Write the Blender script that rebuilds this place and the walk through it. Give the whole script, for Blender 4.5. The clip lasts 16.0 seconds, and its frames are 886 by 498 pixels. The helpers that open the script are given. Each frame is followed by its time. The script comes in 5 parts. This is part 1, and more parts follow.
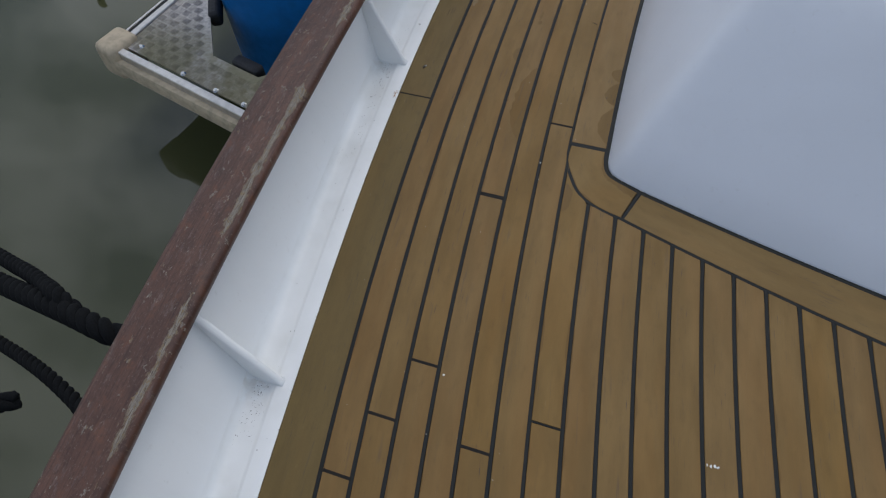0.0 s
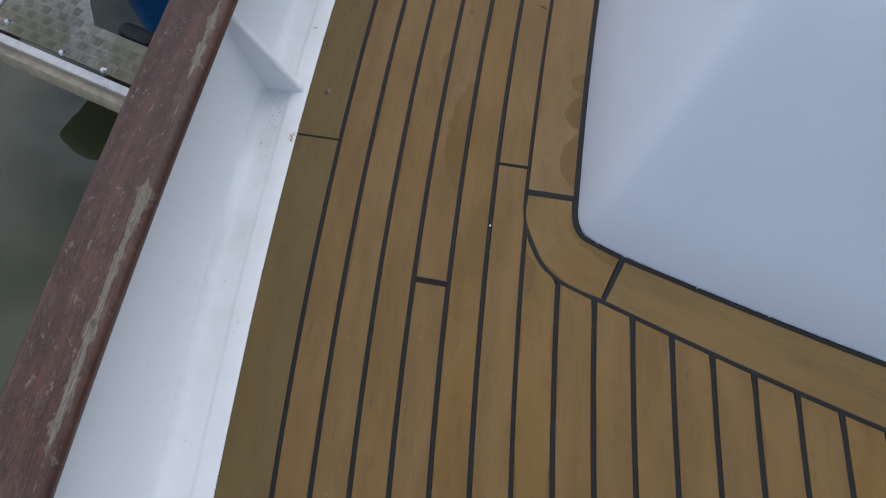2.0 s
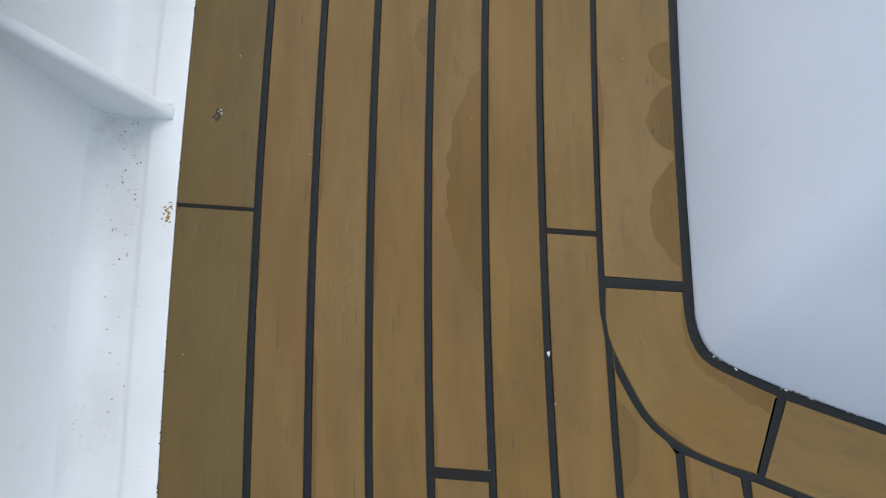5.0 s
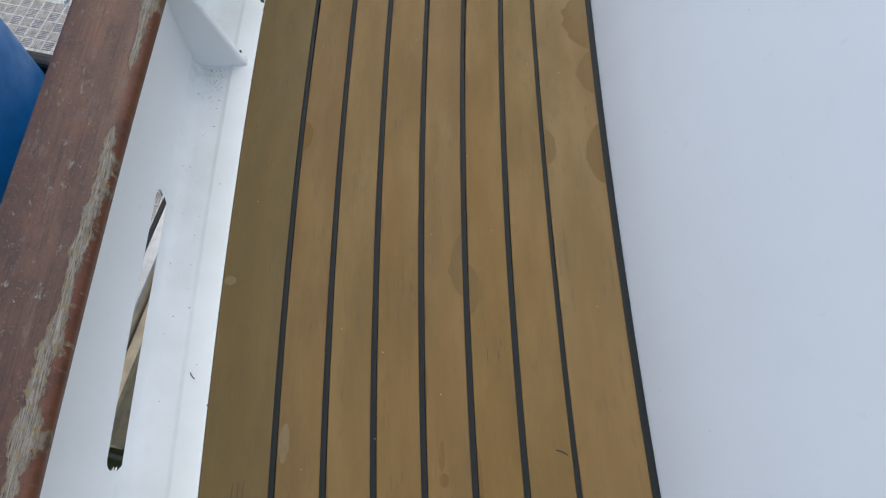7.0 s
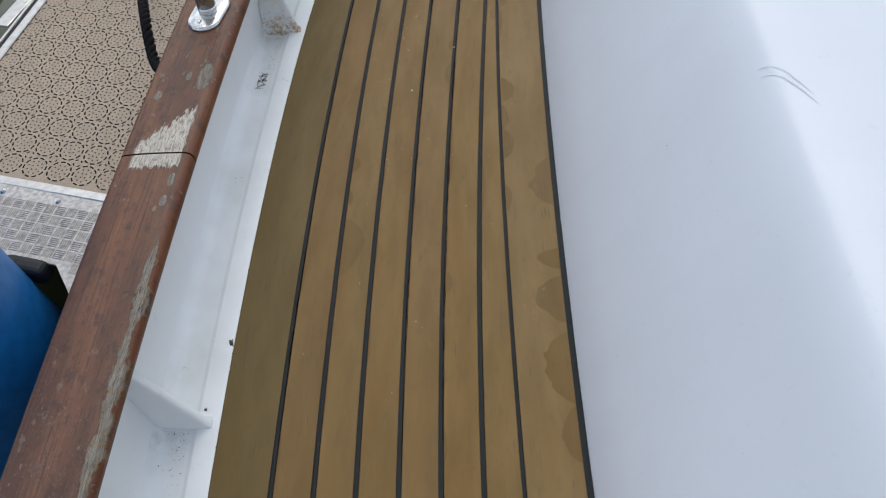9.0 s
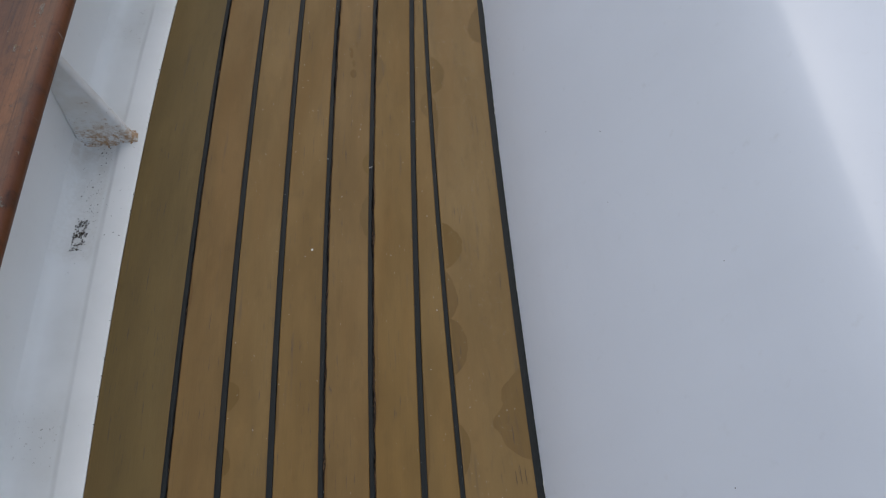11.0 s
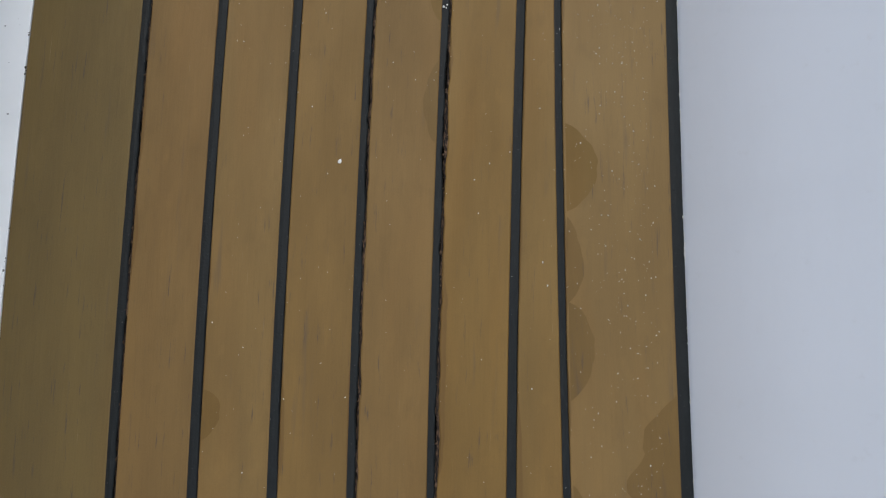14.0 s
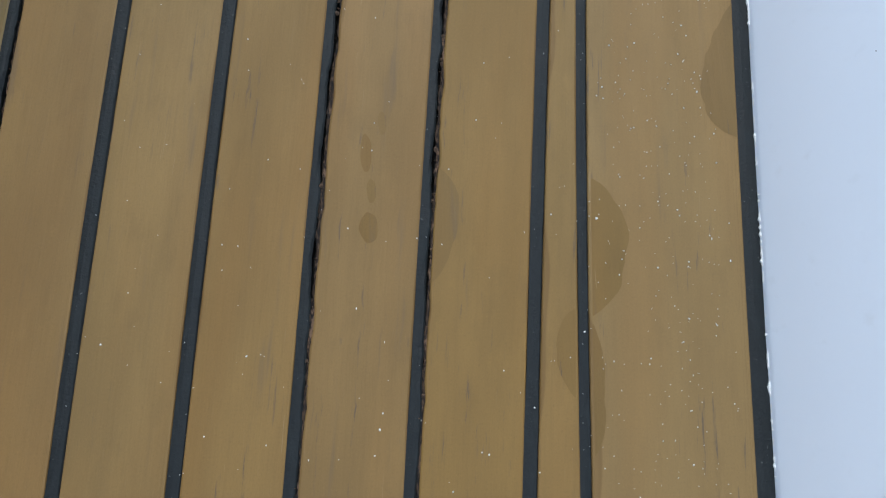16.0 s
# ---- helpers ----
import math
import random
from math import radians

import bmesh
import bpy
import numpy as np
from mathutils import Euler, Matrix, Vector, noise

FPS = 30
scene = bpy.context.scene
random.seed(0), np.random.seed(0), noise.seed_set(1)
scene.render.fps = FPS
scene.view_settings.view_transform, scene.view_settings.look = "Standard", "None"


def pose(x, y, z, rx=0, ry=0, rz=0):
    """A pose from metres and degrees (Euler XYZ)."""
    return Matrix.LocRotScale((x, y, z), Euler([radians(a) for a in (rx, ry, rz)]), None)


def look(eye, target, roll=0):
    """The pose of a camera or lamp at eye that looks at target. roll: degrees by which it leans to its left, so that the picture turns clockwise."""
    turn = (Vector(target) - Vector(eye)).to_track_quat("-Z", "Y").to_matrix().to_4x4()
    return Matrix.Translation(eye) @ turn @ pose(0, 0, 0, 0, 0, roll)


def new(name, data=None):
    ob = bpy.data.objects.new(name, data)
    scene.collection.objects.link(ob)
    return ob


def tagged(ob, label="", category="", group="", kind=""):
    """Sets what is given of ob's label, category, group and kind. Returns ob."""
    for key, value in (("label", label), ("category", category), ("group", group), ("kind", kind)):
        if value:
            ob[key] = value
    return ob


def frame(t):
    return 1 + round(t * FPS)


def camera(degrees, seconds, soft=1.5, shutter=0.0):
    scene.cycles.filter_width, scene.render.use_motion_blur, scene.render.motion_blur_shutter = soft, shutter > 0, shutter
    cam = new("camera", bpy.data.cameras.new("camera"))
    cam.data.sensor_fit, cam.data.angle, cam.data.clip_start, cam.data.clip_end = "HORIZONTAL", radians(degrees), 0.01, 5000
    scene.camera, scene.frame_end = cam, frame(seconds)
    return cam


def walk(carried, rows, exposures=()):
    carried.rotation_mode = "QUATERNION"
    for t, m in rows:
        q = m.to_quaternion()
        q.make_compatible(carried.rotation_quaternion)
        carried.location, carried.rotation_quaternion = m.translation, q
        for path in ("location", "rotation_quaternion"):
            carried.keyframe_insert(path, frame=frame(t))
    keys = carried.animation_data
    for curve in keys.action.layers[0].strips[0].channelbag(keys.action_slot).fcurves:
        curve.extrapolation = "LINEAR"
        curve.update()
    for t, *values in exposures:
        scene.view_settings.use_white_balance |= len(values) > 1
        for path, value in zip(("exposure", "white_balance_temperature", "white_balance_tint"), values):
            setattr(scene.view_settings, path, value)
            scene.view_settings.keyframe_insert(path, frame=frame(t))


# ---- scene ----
# ---- walk ----
cam = camera(63.63, 16.0, 1.15)
ROWS = [
    (0.0, look((0.3815, -1.0625, 1.4657), (-0.0332, -0.1637, 0.0000), -6.69)),
    (0.5, look((0.3909, -1.0316, 1.4968), (-0.0683, 0.0916, 0.0000), -6.27)),
    (1.0, look((0.3825, -0.9073, 1.4846), (-0.0783, 0.3218, 0.0000), -7.74)),
    (1.5, look((0.3430, -0.6532, 1.4153), (-0.0234, 0.3247, 0.0000), -8.79)),
    (2.0, look((0.2696, -0.4686, 1.2955), (0.0419, 0.1036, 0.0000), -10.33)),
    (2.5, look((0.1565, -0.3528, 1.1558), (0.0079, 0.0758, 0.0000), -8.90)),
    (3.0, look((0.0713, -0.2919, 0.9665), (-0.0011, -0.0676, 0.0000), -9.09)),
    (3.2, look((0.0501, -0.2401, 0.9215), (-0.0148, -0.0590, 0.0000), -11.12)),
    (5.3, look((0.0165, 0.1820, 0.8400), (-0.0108, 0.3650, 0.0000), -4.60)),
    (5.5, look((0.0126, 0.2397, 0.8625), (-0.0185, 0.4211, 0.0000), -5.81)),
    (6.0, look((0.0246, 0.3477, 0.9348), (-0.0235, 0.6782, 0.0000), -6.51)),
    (6.5, look((0.0110, 0.4474, 0.9616), (-0.0213, 0.8760, 0.0000), -4.06)),
    (7.0, look((0.0071, 0.5556, 1.0148), (-0.0218, 1.0790, 0.0000), -3.91)),
    (7.5, look((0.0114, 0.6398, 1.0415), (-0.0130, 1.1980, 0.0000), -2.02)),
    (8.0, look((0.0084, 0.7856, 1.1007), (-0.0121, 1.4179, 0.0000), 0.76)),
    (8.5, look((0.0232, 0.9184, 1.1467), (-0.0120, 1.6406, 0.0000), -0.18)),
    (9.0, look((0.0635, 1.0089, 1.1891), (0.0287, 1.8304, 0.0000), -4.57)),
    (9.2, look((0.0830, 1.0681, 1.1953), (0.0681, 1.9177, 0.0000), -3.49)),
    (11.3, look((0.0733, 1.8652, 0.9838), (0.1681, 2.2368, -0.0000), 5.98)),
    (11.5, look((0.0715, 1.9223, 0.9436), (0.1176, 2.1558, 0.0000), 1.32)),
    (12.0, look((0.0682, 2.0040, 0.8975), (0.0516, 2.0930, 0.0000), -16.12)),
    (12.5, look((0.0451, 2.0084, 0.8883), (0.0440, 2.0848, 0.0000), -3.82)),
    (13.0, look((0.0414, 2.0255, 0.8680), (0.0492, 2.1027, 0.0000), 2.11)),
    (13.5, look((0.0519, 2.0512, 0.7777), (0.0544, 2.1303, 0.0000), -2.13)),
    (14.0, look((0.0398, 2.1413, 0.6610), (0.0586, 2.2092, 0.0000), 13.17)),
    (14.5, look((0.0566, 2.2246, 0.5347), (0.0692, 2.3044, 0.0000), 6.81)),
    (15.0, look((0.0755, 2.3715, 0.4109), (0.0816, 2.4225, 0.0000), 5.13)),
    (15.5, look((0.0830, 2.4554, 0.4265), (0.0897, 2.5166, 0.0000), 4.53)),
    (16.0, look((0.0853, 2.5577, 0.4496), (0.1008, 2.6363, 0.0000), 9.05)),
]
# ---- walk end ----
# ---- light ----
EXPOSURES = [(0.0, -0.10, 6120, 11), (0.5, 0.10, 5970, 12), (1.0, 0.10, 5920, 12), (2.0, 0.07, 5950, 12), (3.0, 0.17, 5950, 11), (5.5, 0.47, 6180, 8), (9.2, 0.33, 6240, 9), (11.3, -0.03, 6320, 11), (12.5, 0.16, 6380, 11), (13.5, 0.33, 6400, 10), (15.0, 0.60, 6010, 8), (16.0, 0.88, 5660, 5)]
walk(cam, ROWS, EXPOSURES)

world = bpy.data.worlds.new("overcast_sky")
scene.world = world
world.use_nodes = True
wn, wl = world.node_tree.nodes, world.node_tree.links
wn.clear()
sky = wn.new("ShaderNodeTexSky")
sky.sky_type, sky.sun_disc = "NISHITA", False
sky.sun_elevation, sky.sun_rotation = radians(55), radians(8)
sky.air_density, sky.dust_density = 1.2, 3.0
wcoord = wn.new("ShaderNodeTexCoord")
cloud = wn.new("ShaderNodeTexNoise")
cloud.inputs["Scale"].default_value, cloud.inputs["Detail"].default_value = 5.0, 8.0
cramp = wn.new("ShaderNodeValToRGB")
cramp.color_ramp.elements[0].position, cramp.color_ramp.elements[0].color = 0.43, (2.7, 3.2, 4.0, 1)
cramp.color_ramp.elements[1].position, cramp.color_ramp.elements[1].color = 0.60, (12.2, 12.4, 12.6, 1)
wmix = wn.new("ShaderNodeMixRGB")
wmix.inputs["Fac"].default_value = 0.60
wback, wout = wn.new("ShaderNodeBackground"), wn.new("ShaderNodeOutputWorld")
wback.inputs["Strength"].default_value = 0.112
wl.new(wcoord.outputs["Generated"], cloud.inputs["Vector"])
# the cloud layer is brighter around the veiled sun than on the other side
wside, wlow, wsum = wn.new("ShaderNodeVectorMath"), wn.new("ShaderNodeMath"), wn.new("ShaderNodeMath")
wside.operation, wlow.operation = "DOT_PRODUCT", "MULTIPLY_ADD"
wside.inputs[1].default_value = (-0.10, 0.28, -0.12)
wlow.inputs[1].default_value, wlow.inputs[2].default_value = 0.22, -0.01
wl.new(wcoord.outputs["Generated"], wside.inputs[0])
wl.new(wside.outputs["Value"], wlow.inputs[0])
wl.new(cloud.outputs["Fac"], wsum.inputs[0])
wl.new(wlow.outputs[0], wsum.inputs[1])
wl.new(wsum.outputs[0], cramp.inputs["Fac"])
wl.new(sky.outputs["Color"], wmix.inputs["Color1"])
wl.new(cramp.outputs["Color"], wmix.inputs["Color2"])
wl.new(wmix.outputs["Color"], wback.inputs["Color"])
wl.new(wback.outputs["Background"], wout.inputs["Surface"])

sun_data = bpy.data.lights.new("sun", "SUN")
sun_data.energy, sun_data.angle, sun_data.color = 0.55, radians(40), (1.0, 0.94, 0.85)
sun_ob = new("sun", sun_data)
sun_ob.matrix_world = look((0.6, 4.4, 6.5), (0, 0, 0))


# ---- materials ----
class Mat:
    """A small builder of node materials."""

    def __init__(self, name, colour=(0.5, 0.5, 0.5), rough=0.5, metal=0.0):
        self.m = bpy.data.materials.new(name)
        self.m.use_nodes = True
        self.n, self.l = self.m.node_tree.nodes, self.m.node_tree.links
        self.b = self.n["Principled BSDF"]
        self.b.inputs["Base Color"].default_value = (*colour, 1)
        self.b.inputs["Roughness"].default_value = rough
        self.b.inputs["Metallic"].default_value = metal
        self.coord = self.n.new("ShaderNodeTexCoord")
        self.height = None

    def put(self, value, socket):
        if isinstance(value, (int, float)):
            socket.default_value = value
        elif isinstance(value, tuple):
            socket.default_value = (*value, 1) if len(value) == 3 and socket.type == "RGBA" else value
        else:
            self.l.new(value, socket)

    def uv(self, name):
        node = self.n.new("ShaderNodeUVMap")
        node.uv_map = name
        return node.outputs["UV"]

    def scaled(self, vector, scale, shift=None):
        node = self.n.new("ShaderNodeVectorMath")
        node.operation = "MULTIPLY"
        self.l.new(vector, node.inputs[0])
        node.inputs[1].default_value = scale
        if shift is None:
            return node.outputs[0]
        add = self.n.new("ShaderNodeVectorMath")
        add.operation = "ADD"
        self.l.new(node.outputs[0], add.inputs[0])
        self.l.new(shift, add.inputs[1])
        return add.outputs[0]

    def random(self, times=37.0):
        info = self.n.new("ShaderNodeObjectInfo")
        return self.math("MULTIPLY", info.outputs["Random"], times)

    def noise(self, vector, scale, detail=4.0, rough=0.55):
        node = self.n.new("ShaderNodeTexNoise")
        self.l.new(vector, node.inputs["Vector"])
        node.inputs["Scale"].default_value, node.inputs["Detail"].default_value = scale, detail
        node.inputs["Roughness"].default_value = rough
        return node.outputs["Fac"]

    def math(self, op, a, b=0.0, clamp=False):
        node = self.n.new("ShaderNodeMath")
        node.operation, node.use_clamp = op, clamp
        self.put(a, node.inputs[0])
        self.put(b, node.inputs[1])
        return node.outputs[0]

    def range(self, v, lo, hi, a=0.0, b=1.0):
        node = self.n.new("ShaderNodeMapRange")
        node.interpolation_type = "SMOOTHSTEP"
        self.put(v, node.inputs["Value"])
        for key, value in (("From Min", lo), ("From Max", hi), ("To Min", a), ("To Max", b)):
            self.put(value, node.inputs[key])
        return node.outputs["Result"]

    def mix(self, fac, a, b, blend="MIX"):
        node = self.n.new("ShaderNodeMixRGB")
        node.blend_type = blend
        self.put(fac, node.inputs["Fac"])
        self.put(a, node.inputs["Color1"])
        self.put(b, node.inputs["Color2"])
        return node.outputs["Color"]

    def split(self, vector):
        node = self.n.new("ShaderNodeSeparateXYZ")
        self.l.new(vector, node.inputs[0])
        return node.outputs

    def colour(self, value):
        self.put(value, self.b.inputs["Base Color"])

    def rough(self, value):
        self.put(value, self.b.inputs["Roughness"])

    def bump(self, value, strength=0.3, distance=0.002):
        node = self.n.new("ShaderNodeBump")
        node.inputs["Strength"].default_value, node.inputs["Distance"].default_value = strength, distance
        self.l.new(value, node.inputs["Height"])
        self.l.new(node.outputs["Normal"], self.b.inputs["Normal"])


def teak(name, light, dark, stain, stain_reach=0.03):
    """Worn teak plank: fine grain along the plank, grey streaks, damp stains that creep in from the seams."""
    k = Mat(name, light, 0.55)
    uv, edge = k.uv("UVMap"), k.split(k.uv("edge"))
    shift = k.n.new("ShaderNodeCombineXYZ")
    k.put(k.random(91.0), shift.inputs[1])
    k.put(k.random(53.0), shift.inputs[0])
    s = shift.outputs[0]
    grain = k.noise(k.scaled(uv, (380, 14, 1), s), 1.0, 6, 0.7)
    broad = k.noise(k.scaled(uv, (22, 4.5, 1), s), 1.0, 4)
    streak = k.noise(k.scaled(uv, (300, 17, 1), s), 1.0, 6, 0.68)
    fleck = k.noise(k.scaled(uv, (900, 60, 1), s), 1.0, 2)
    c = k.mix(k.range(broad, 0.3, 0.72), dark, light)
    drift = k.noise(k.scaled(uv, (14, 2.1, 1), s), 1.0, 2)
    c = k.mix(k.math("MULTIPLY", k.range(drift, 0.45, 0.66), 0.26), c, (light[0] * 1.02, light[1] * 0.86, light[2] * 0.66))
    blot = k.noise(k.scaled(uv, (44, 19, 1), s), 1.0, 5, 0.62)
    c = k.mix(k.math("MULTIPLY", k.range(blot, 0.53, 0.70), 0.30), c, tuple(v * 0.66 for v in light))
    c = k.mix(k.math("MULTIPLY", k.range(blot, 0.42, 0.27), 0.20), c, tuple(v * 1.25 for v in light))
    c = k.mix(k.math("MULTIPLY", k.range(grain, 0.46, 0.74), 0.15), c, tuple(v * 0.62 for v in dark))
    c = k.mix(k.math("MULTIPLY", k.math("MULTIPLY", k.range(streak, 0.585, 0.68), k.range(drift, 0.56, 0.42)), 0.75), c, (0.070, 0.054, 0.043))
    c = k.mix(k.math("MULTIPLY", k.range(fleck, 0.62, 0.8), 0.12), c, (0.26, 0.18, 0.095))
    dust = k.noise(k.scaled(uv, (900, 700, 1), s), 1.0, 3, 0.6)
    c = k.mix(k.math("MULTIPLY", k.range(dust, 0.52, 0.70), 0.20), c, tuple(v * 0.6 for v in dark))
    c = k.mix(k.math("MULTIPLY", k.range(dust, 0.44, 0.30), 0.16), c, tuple(v * 1.35 for v in light))
    scratch = k.noise(k.scaled(uv, (650, 16, 1), s), 1.0, 2)
    c = k.mix(k.math("MULTIPLY", k.math("MULTIPLY", k.range(scratch, 0.70, 0.75), k.range(broad, 0.5, 0.6)), 0.45), c, (0.33, 0.24, 0.13))
    tone = k.n.new("ShaderNodeHueSaturation")
    k.l.new(c, tone.inputs["Color"])
    k.put(k.math("ADD", k.math("MULTIPLY", k.random(1.0), 0.06), 0.97), tone.inputs["Value"])
    k.put(k.math("ADD", k.math("MULTIPLY", k.math("FRACT", k.random(17.3)), 0.003), 0.4985), tone.inputs["Hue"])
    k.put(k.math("ADD", k.math("MULTIPLY", k.math("FRACT", k.random(7.7)), 0.06), 0.99), tone.inputs["Saturation"])
    c = tone.outputs["Color"]
    smear = k.noise(k.scaled(uv, (75, 5.5, 1), s), 1.0, 3, 0.6)
    c = k.mix(k.math("MULTIPLY", k.range(smear, 0.60, 0.76), 0.42), c, (0.085, 0.066, 0.050))
    lobes = k.noise(k.scaled(k.uv("edge"), (0.0, 9.5, 1), s), 1.0, 1.5, 0.4)
    some = k.noise(k.scaled(k.uv("edge"), (0.0, 1.9, 1), s), 1.0, 1)
    reach = k.math("MULTIPLY", k.math("MULTIPLY", k.range(lobes, 0.42, 0.70), k.range(some, 0.44, 0.56)), stain_reach)
    depth = k.math("SUBTRACT", reach, edge[0])
    wet = k.range(depth, -0.0005, 0.0009)
    rim = k.math("MULTIPLY", wet, k.range(depth, 0.005, 0.0008))
    c = k.mix(k.math("MULTIPLY", wet, 0.62), c, stain)
    c = k.mix(k.math("MULTIPLY", rim, 0.22), c, tuple(v * 0.7 for v in stain))
    k.colour(c)
    k.rough(k.range(broad, 0.3, 0.7, 0.62, 0.5))
    k.b.inputs["Specular IOR Level"].default_value = 0.3
    k.bump(k.math("ADD", grain, k.math("MULTIPLY", streak, 0.7)), 0.25, 0.0008)
    return k.m


TEAK = teak("teak", (0.2230, 0.1335, 0.0395), (0.1790, 0.1075, 0.0330), (0.1490, 0.0810, 0.0205), 0.006)
TEAK_OLIVE = teak("teak_edge_plank", (0.1577, 0.1069, 0.0340), (0.1328, 0.0907, 0.0302), (0.1080, 0.0734, 0.0216), 0.0)
TEAK_MARGIN = teak("teak_margin", (0.2260, 0.1420, 0.0465), (0.1930, 0.1200, 0.0400), (0.1512, 0.0842, 0.0238), 0.007)
TEAK_SCUFF = teak("scuffed_teak", (0.225, 0.160, 0.078), (0.195, 0.135, 0.064), (0.138, 0.075, 0.019), 0.0)
TEAK_SCRATCH = teak("scratched_teak", (0.125, 0.082, 0.036), (0.100, 0.066, 0.030), (0.138, 0.075, 0.019), 0.0)
TEAK_DAMP = teak("damp_teak", (0.1760, 0.1040, 0.0280), (0.1540, 0.0910, 0.0245), (0.1296, 0.0713, 0.0216), 0.0)


def caulk_material():
    k = Mat("black_caulk", (0.016, 0.018, 0.02), 0.6)
    k.b.inputs["Specular IOR Level"].default_value = 0.3
    n1 = k.noise(k.scaled(k.coord.outputs["Object"], (1, 0.3, 1)), 150, 6, 0.7)
    n2 = k.noise(k.coord.outputs["Object"], 400, 3)
    c = k.mix(k.range(n1, 0.4, 0.75), (0.007, 0.009, 0.0090), (0.0185, 0.0220, 0.0220))
    k.colour(k.mix(k.math("MULTIPLY", k.range(n2, 0.68, 0.76), 0.5), c, (0.16, 0.16, 0.15)))
    k.rough(k.range(n1, 0.3, 0.7, 0.5, 0.75))
    k.bump(k.math("ADD", n1, n2), 0.5, 0.0012)
    return k.m


CAULK = caulk_material()
GROOVE = Mat("seam_bed", (0.012, 0.010, 0.008), 0.9).m


def white_paint(name, base, grime=0.0, rough=0.3):
    k = Mat(name, base, rough)
    co = k.coord.outputs["Object"]
    a, b = k.noise(co, 2.2, 4), k.noise(co, 55, 5)
    c = k.mix(k.range(a, 0.3, 0.7), base, tuple(v * 0.955 for v in base))
    c = k.mix(k.math("MULTIPLY", k.range(b, 0.62, 0.8), 0.14 + grime), c, (0.42, 0.40, 0.35))
    haze = k.noise(k.scaled(co, (1.5, 9, 1.2)), 1.0, 4)
    c = k.mix(k.math("MULTIPLY", k.range(haze, 0.45, 0.75), 0.5), c, tuple(v * 0.94 for v in base))
    run = k.noise(k.scaled(co, (7, 2.2, 7)), 1.0, 6, 0.7)
    c = k.mix(k.math("MULTIPLY", k.range(run, 0.55, 0.72), 0.35), c, tuple(v * 0.93 for v in base))
    k.colour(c)
    k.rough(k.math("ADD", k.range(a, 0.3, 0.7, rough, rough + 0.1), k.range(run, 0.45, 0.7, 0.0, 0.08)))
    k.bump(k.math("ADD", k.math("MULTIPLY", b, 0.3), k.math("MULTIPLY", k.noise(co, 16, 3), 1.0)), 0.07, 0.002)
    return k.m


WHITE = white_paint("white_paint", (0.855, 0.872, 0.866), 0.05)
CABIN_WHITE = white_paint("cabin_gelcoat", (0.728, 0.757, 0.806), 0.0, 0.28)


def channel_material():
    """White paint of the gutter, dirty in patches."""
    k = Mat("gutter_paint", (0.7, 0.71, 0.70), 0.4)
    co, (u, v, w) = k.coord.outputs["Object"], k.split(k.uv("UVMap"))
    a, b, d = k.noise(co, 5.5, 5), k.noise(co, 170, 6, 0.7), k.noise(co, 260, 3)
    c = k.mix(k.range(a, 0.35, 0.7), (0.87, 0.885, 0.88), (0.80, 0.815, 0.805))
    in_gutter = k.math("MULTIPLY", k.range(u, 0.045, 0.055), k.range(u, 0.12, 0.095))
    c = k.mix(k.math("MULTIPLY", in_gutter, k.range(a, 0.4, 0.8, 0.03, 0.28)), c, (0.62, 0.61, 0.56))
    c = k.mix(k.math("MULTIPLY", k.math("MULTIPLY", in_gutter, k.range(b, 0.60, 0.72)), k.range(a, 0.52, 0.66)), c, (0.20, 0.18, 0.14))
    c = k.mix(k.math("MULTIPLY", k.range(d, 0.73, 0.78), 0.3), c, (0.2, 0.18, 0.15))
    film = k.math("MULTIPLY", k.math("MULTIPLY", in_gutter, k.range(k.math("ADD", v, k.math("MULTIPLY", a, 0.06)), 2.325, 2.355)), k.range(v, 2.62, 2.5))
    c = k.mix(k.math("MULTIPLY", film, k.range(b, 0.3, 0.7, 0.08, 0.28)), c, (0.56, 0.54, 0.47))
    # noise-broken brown tint in the gutter on the low-y side of each bracket
    for y0 in (-0.605, 0.442, 1.482, 2.545):
        near = k.math("MULTIPLY", k.range(k.math("SUBTRACT", y0, v), 0.11, 0.0), k.range(v, y0 + 0.03, y0 - 0.005))
        side_tint = k.math("MULTIPLY", k.math("MULTIPLY", near, k.range(u, 0.040, 0.070)), k.range(k.noise(co, 42, 5, 0.65), 0.36, 0.66))
        c = k.mix(k.math("MULTIPLY", side_tint, 0.38), c, (0.46, 0.40, 0.31))
    k.colour(c)
    k.bump(b, 0.08, 0.001)
    return k.m


GUTTER = channel_material()


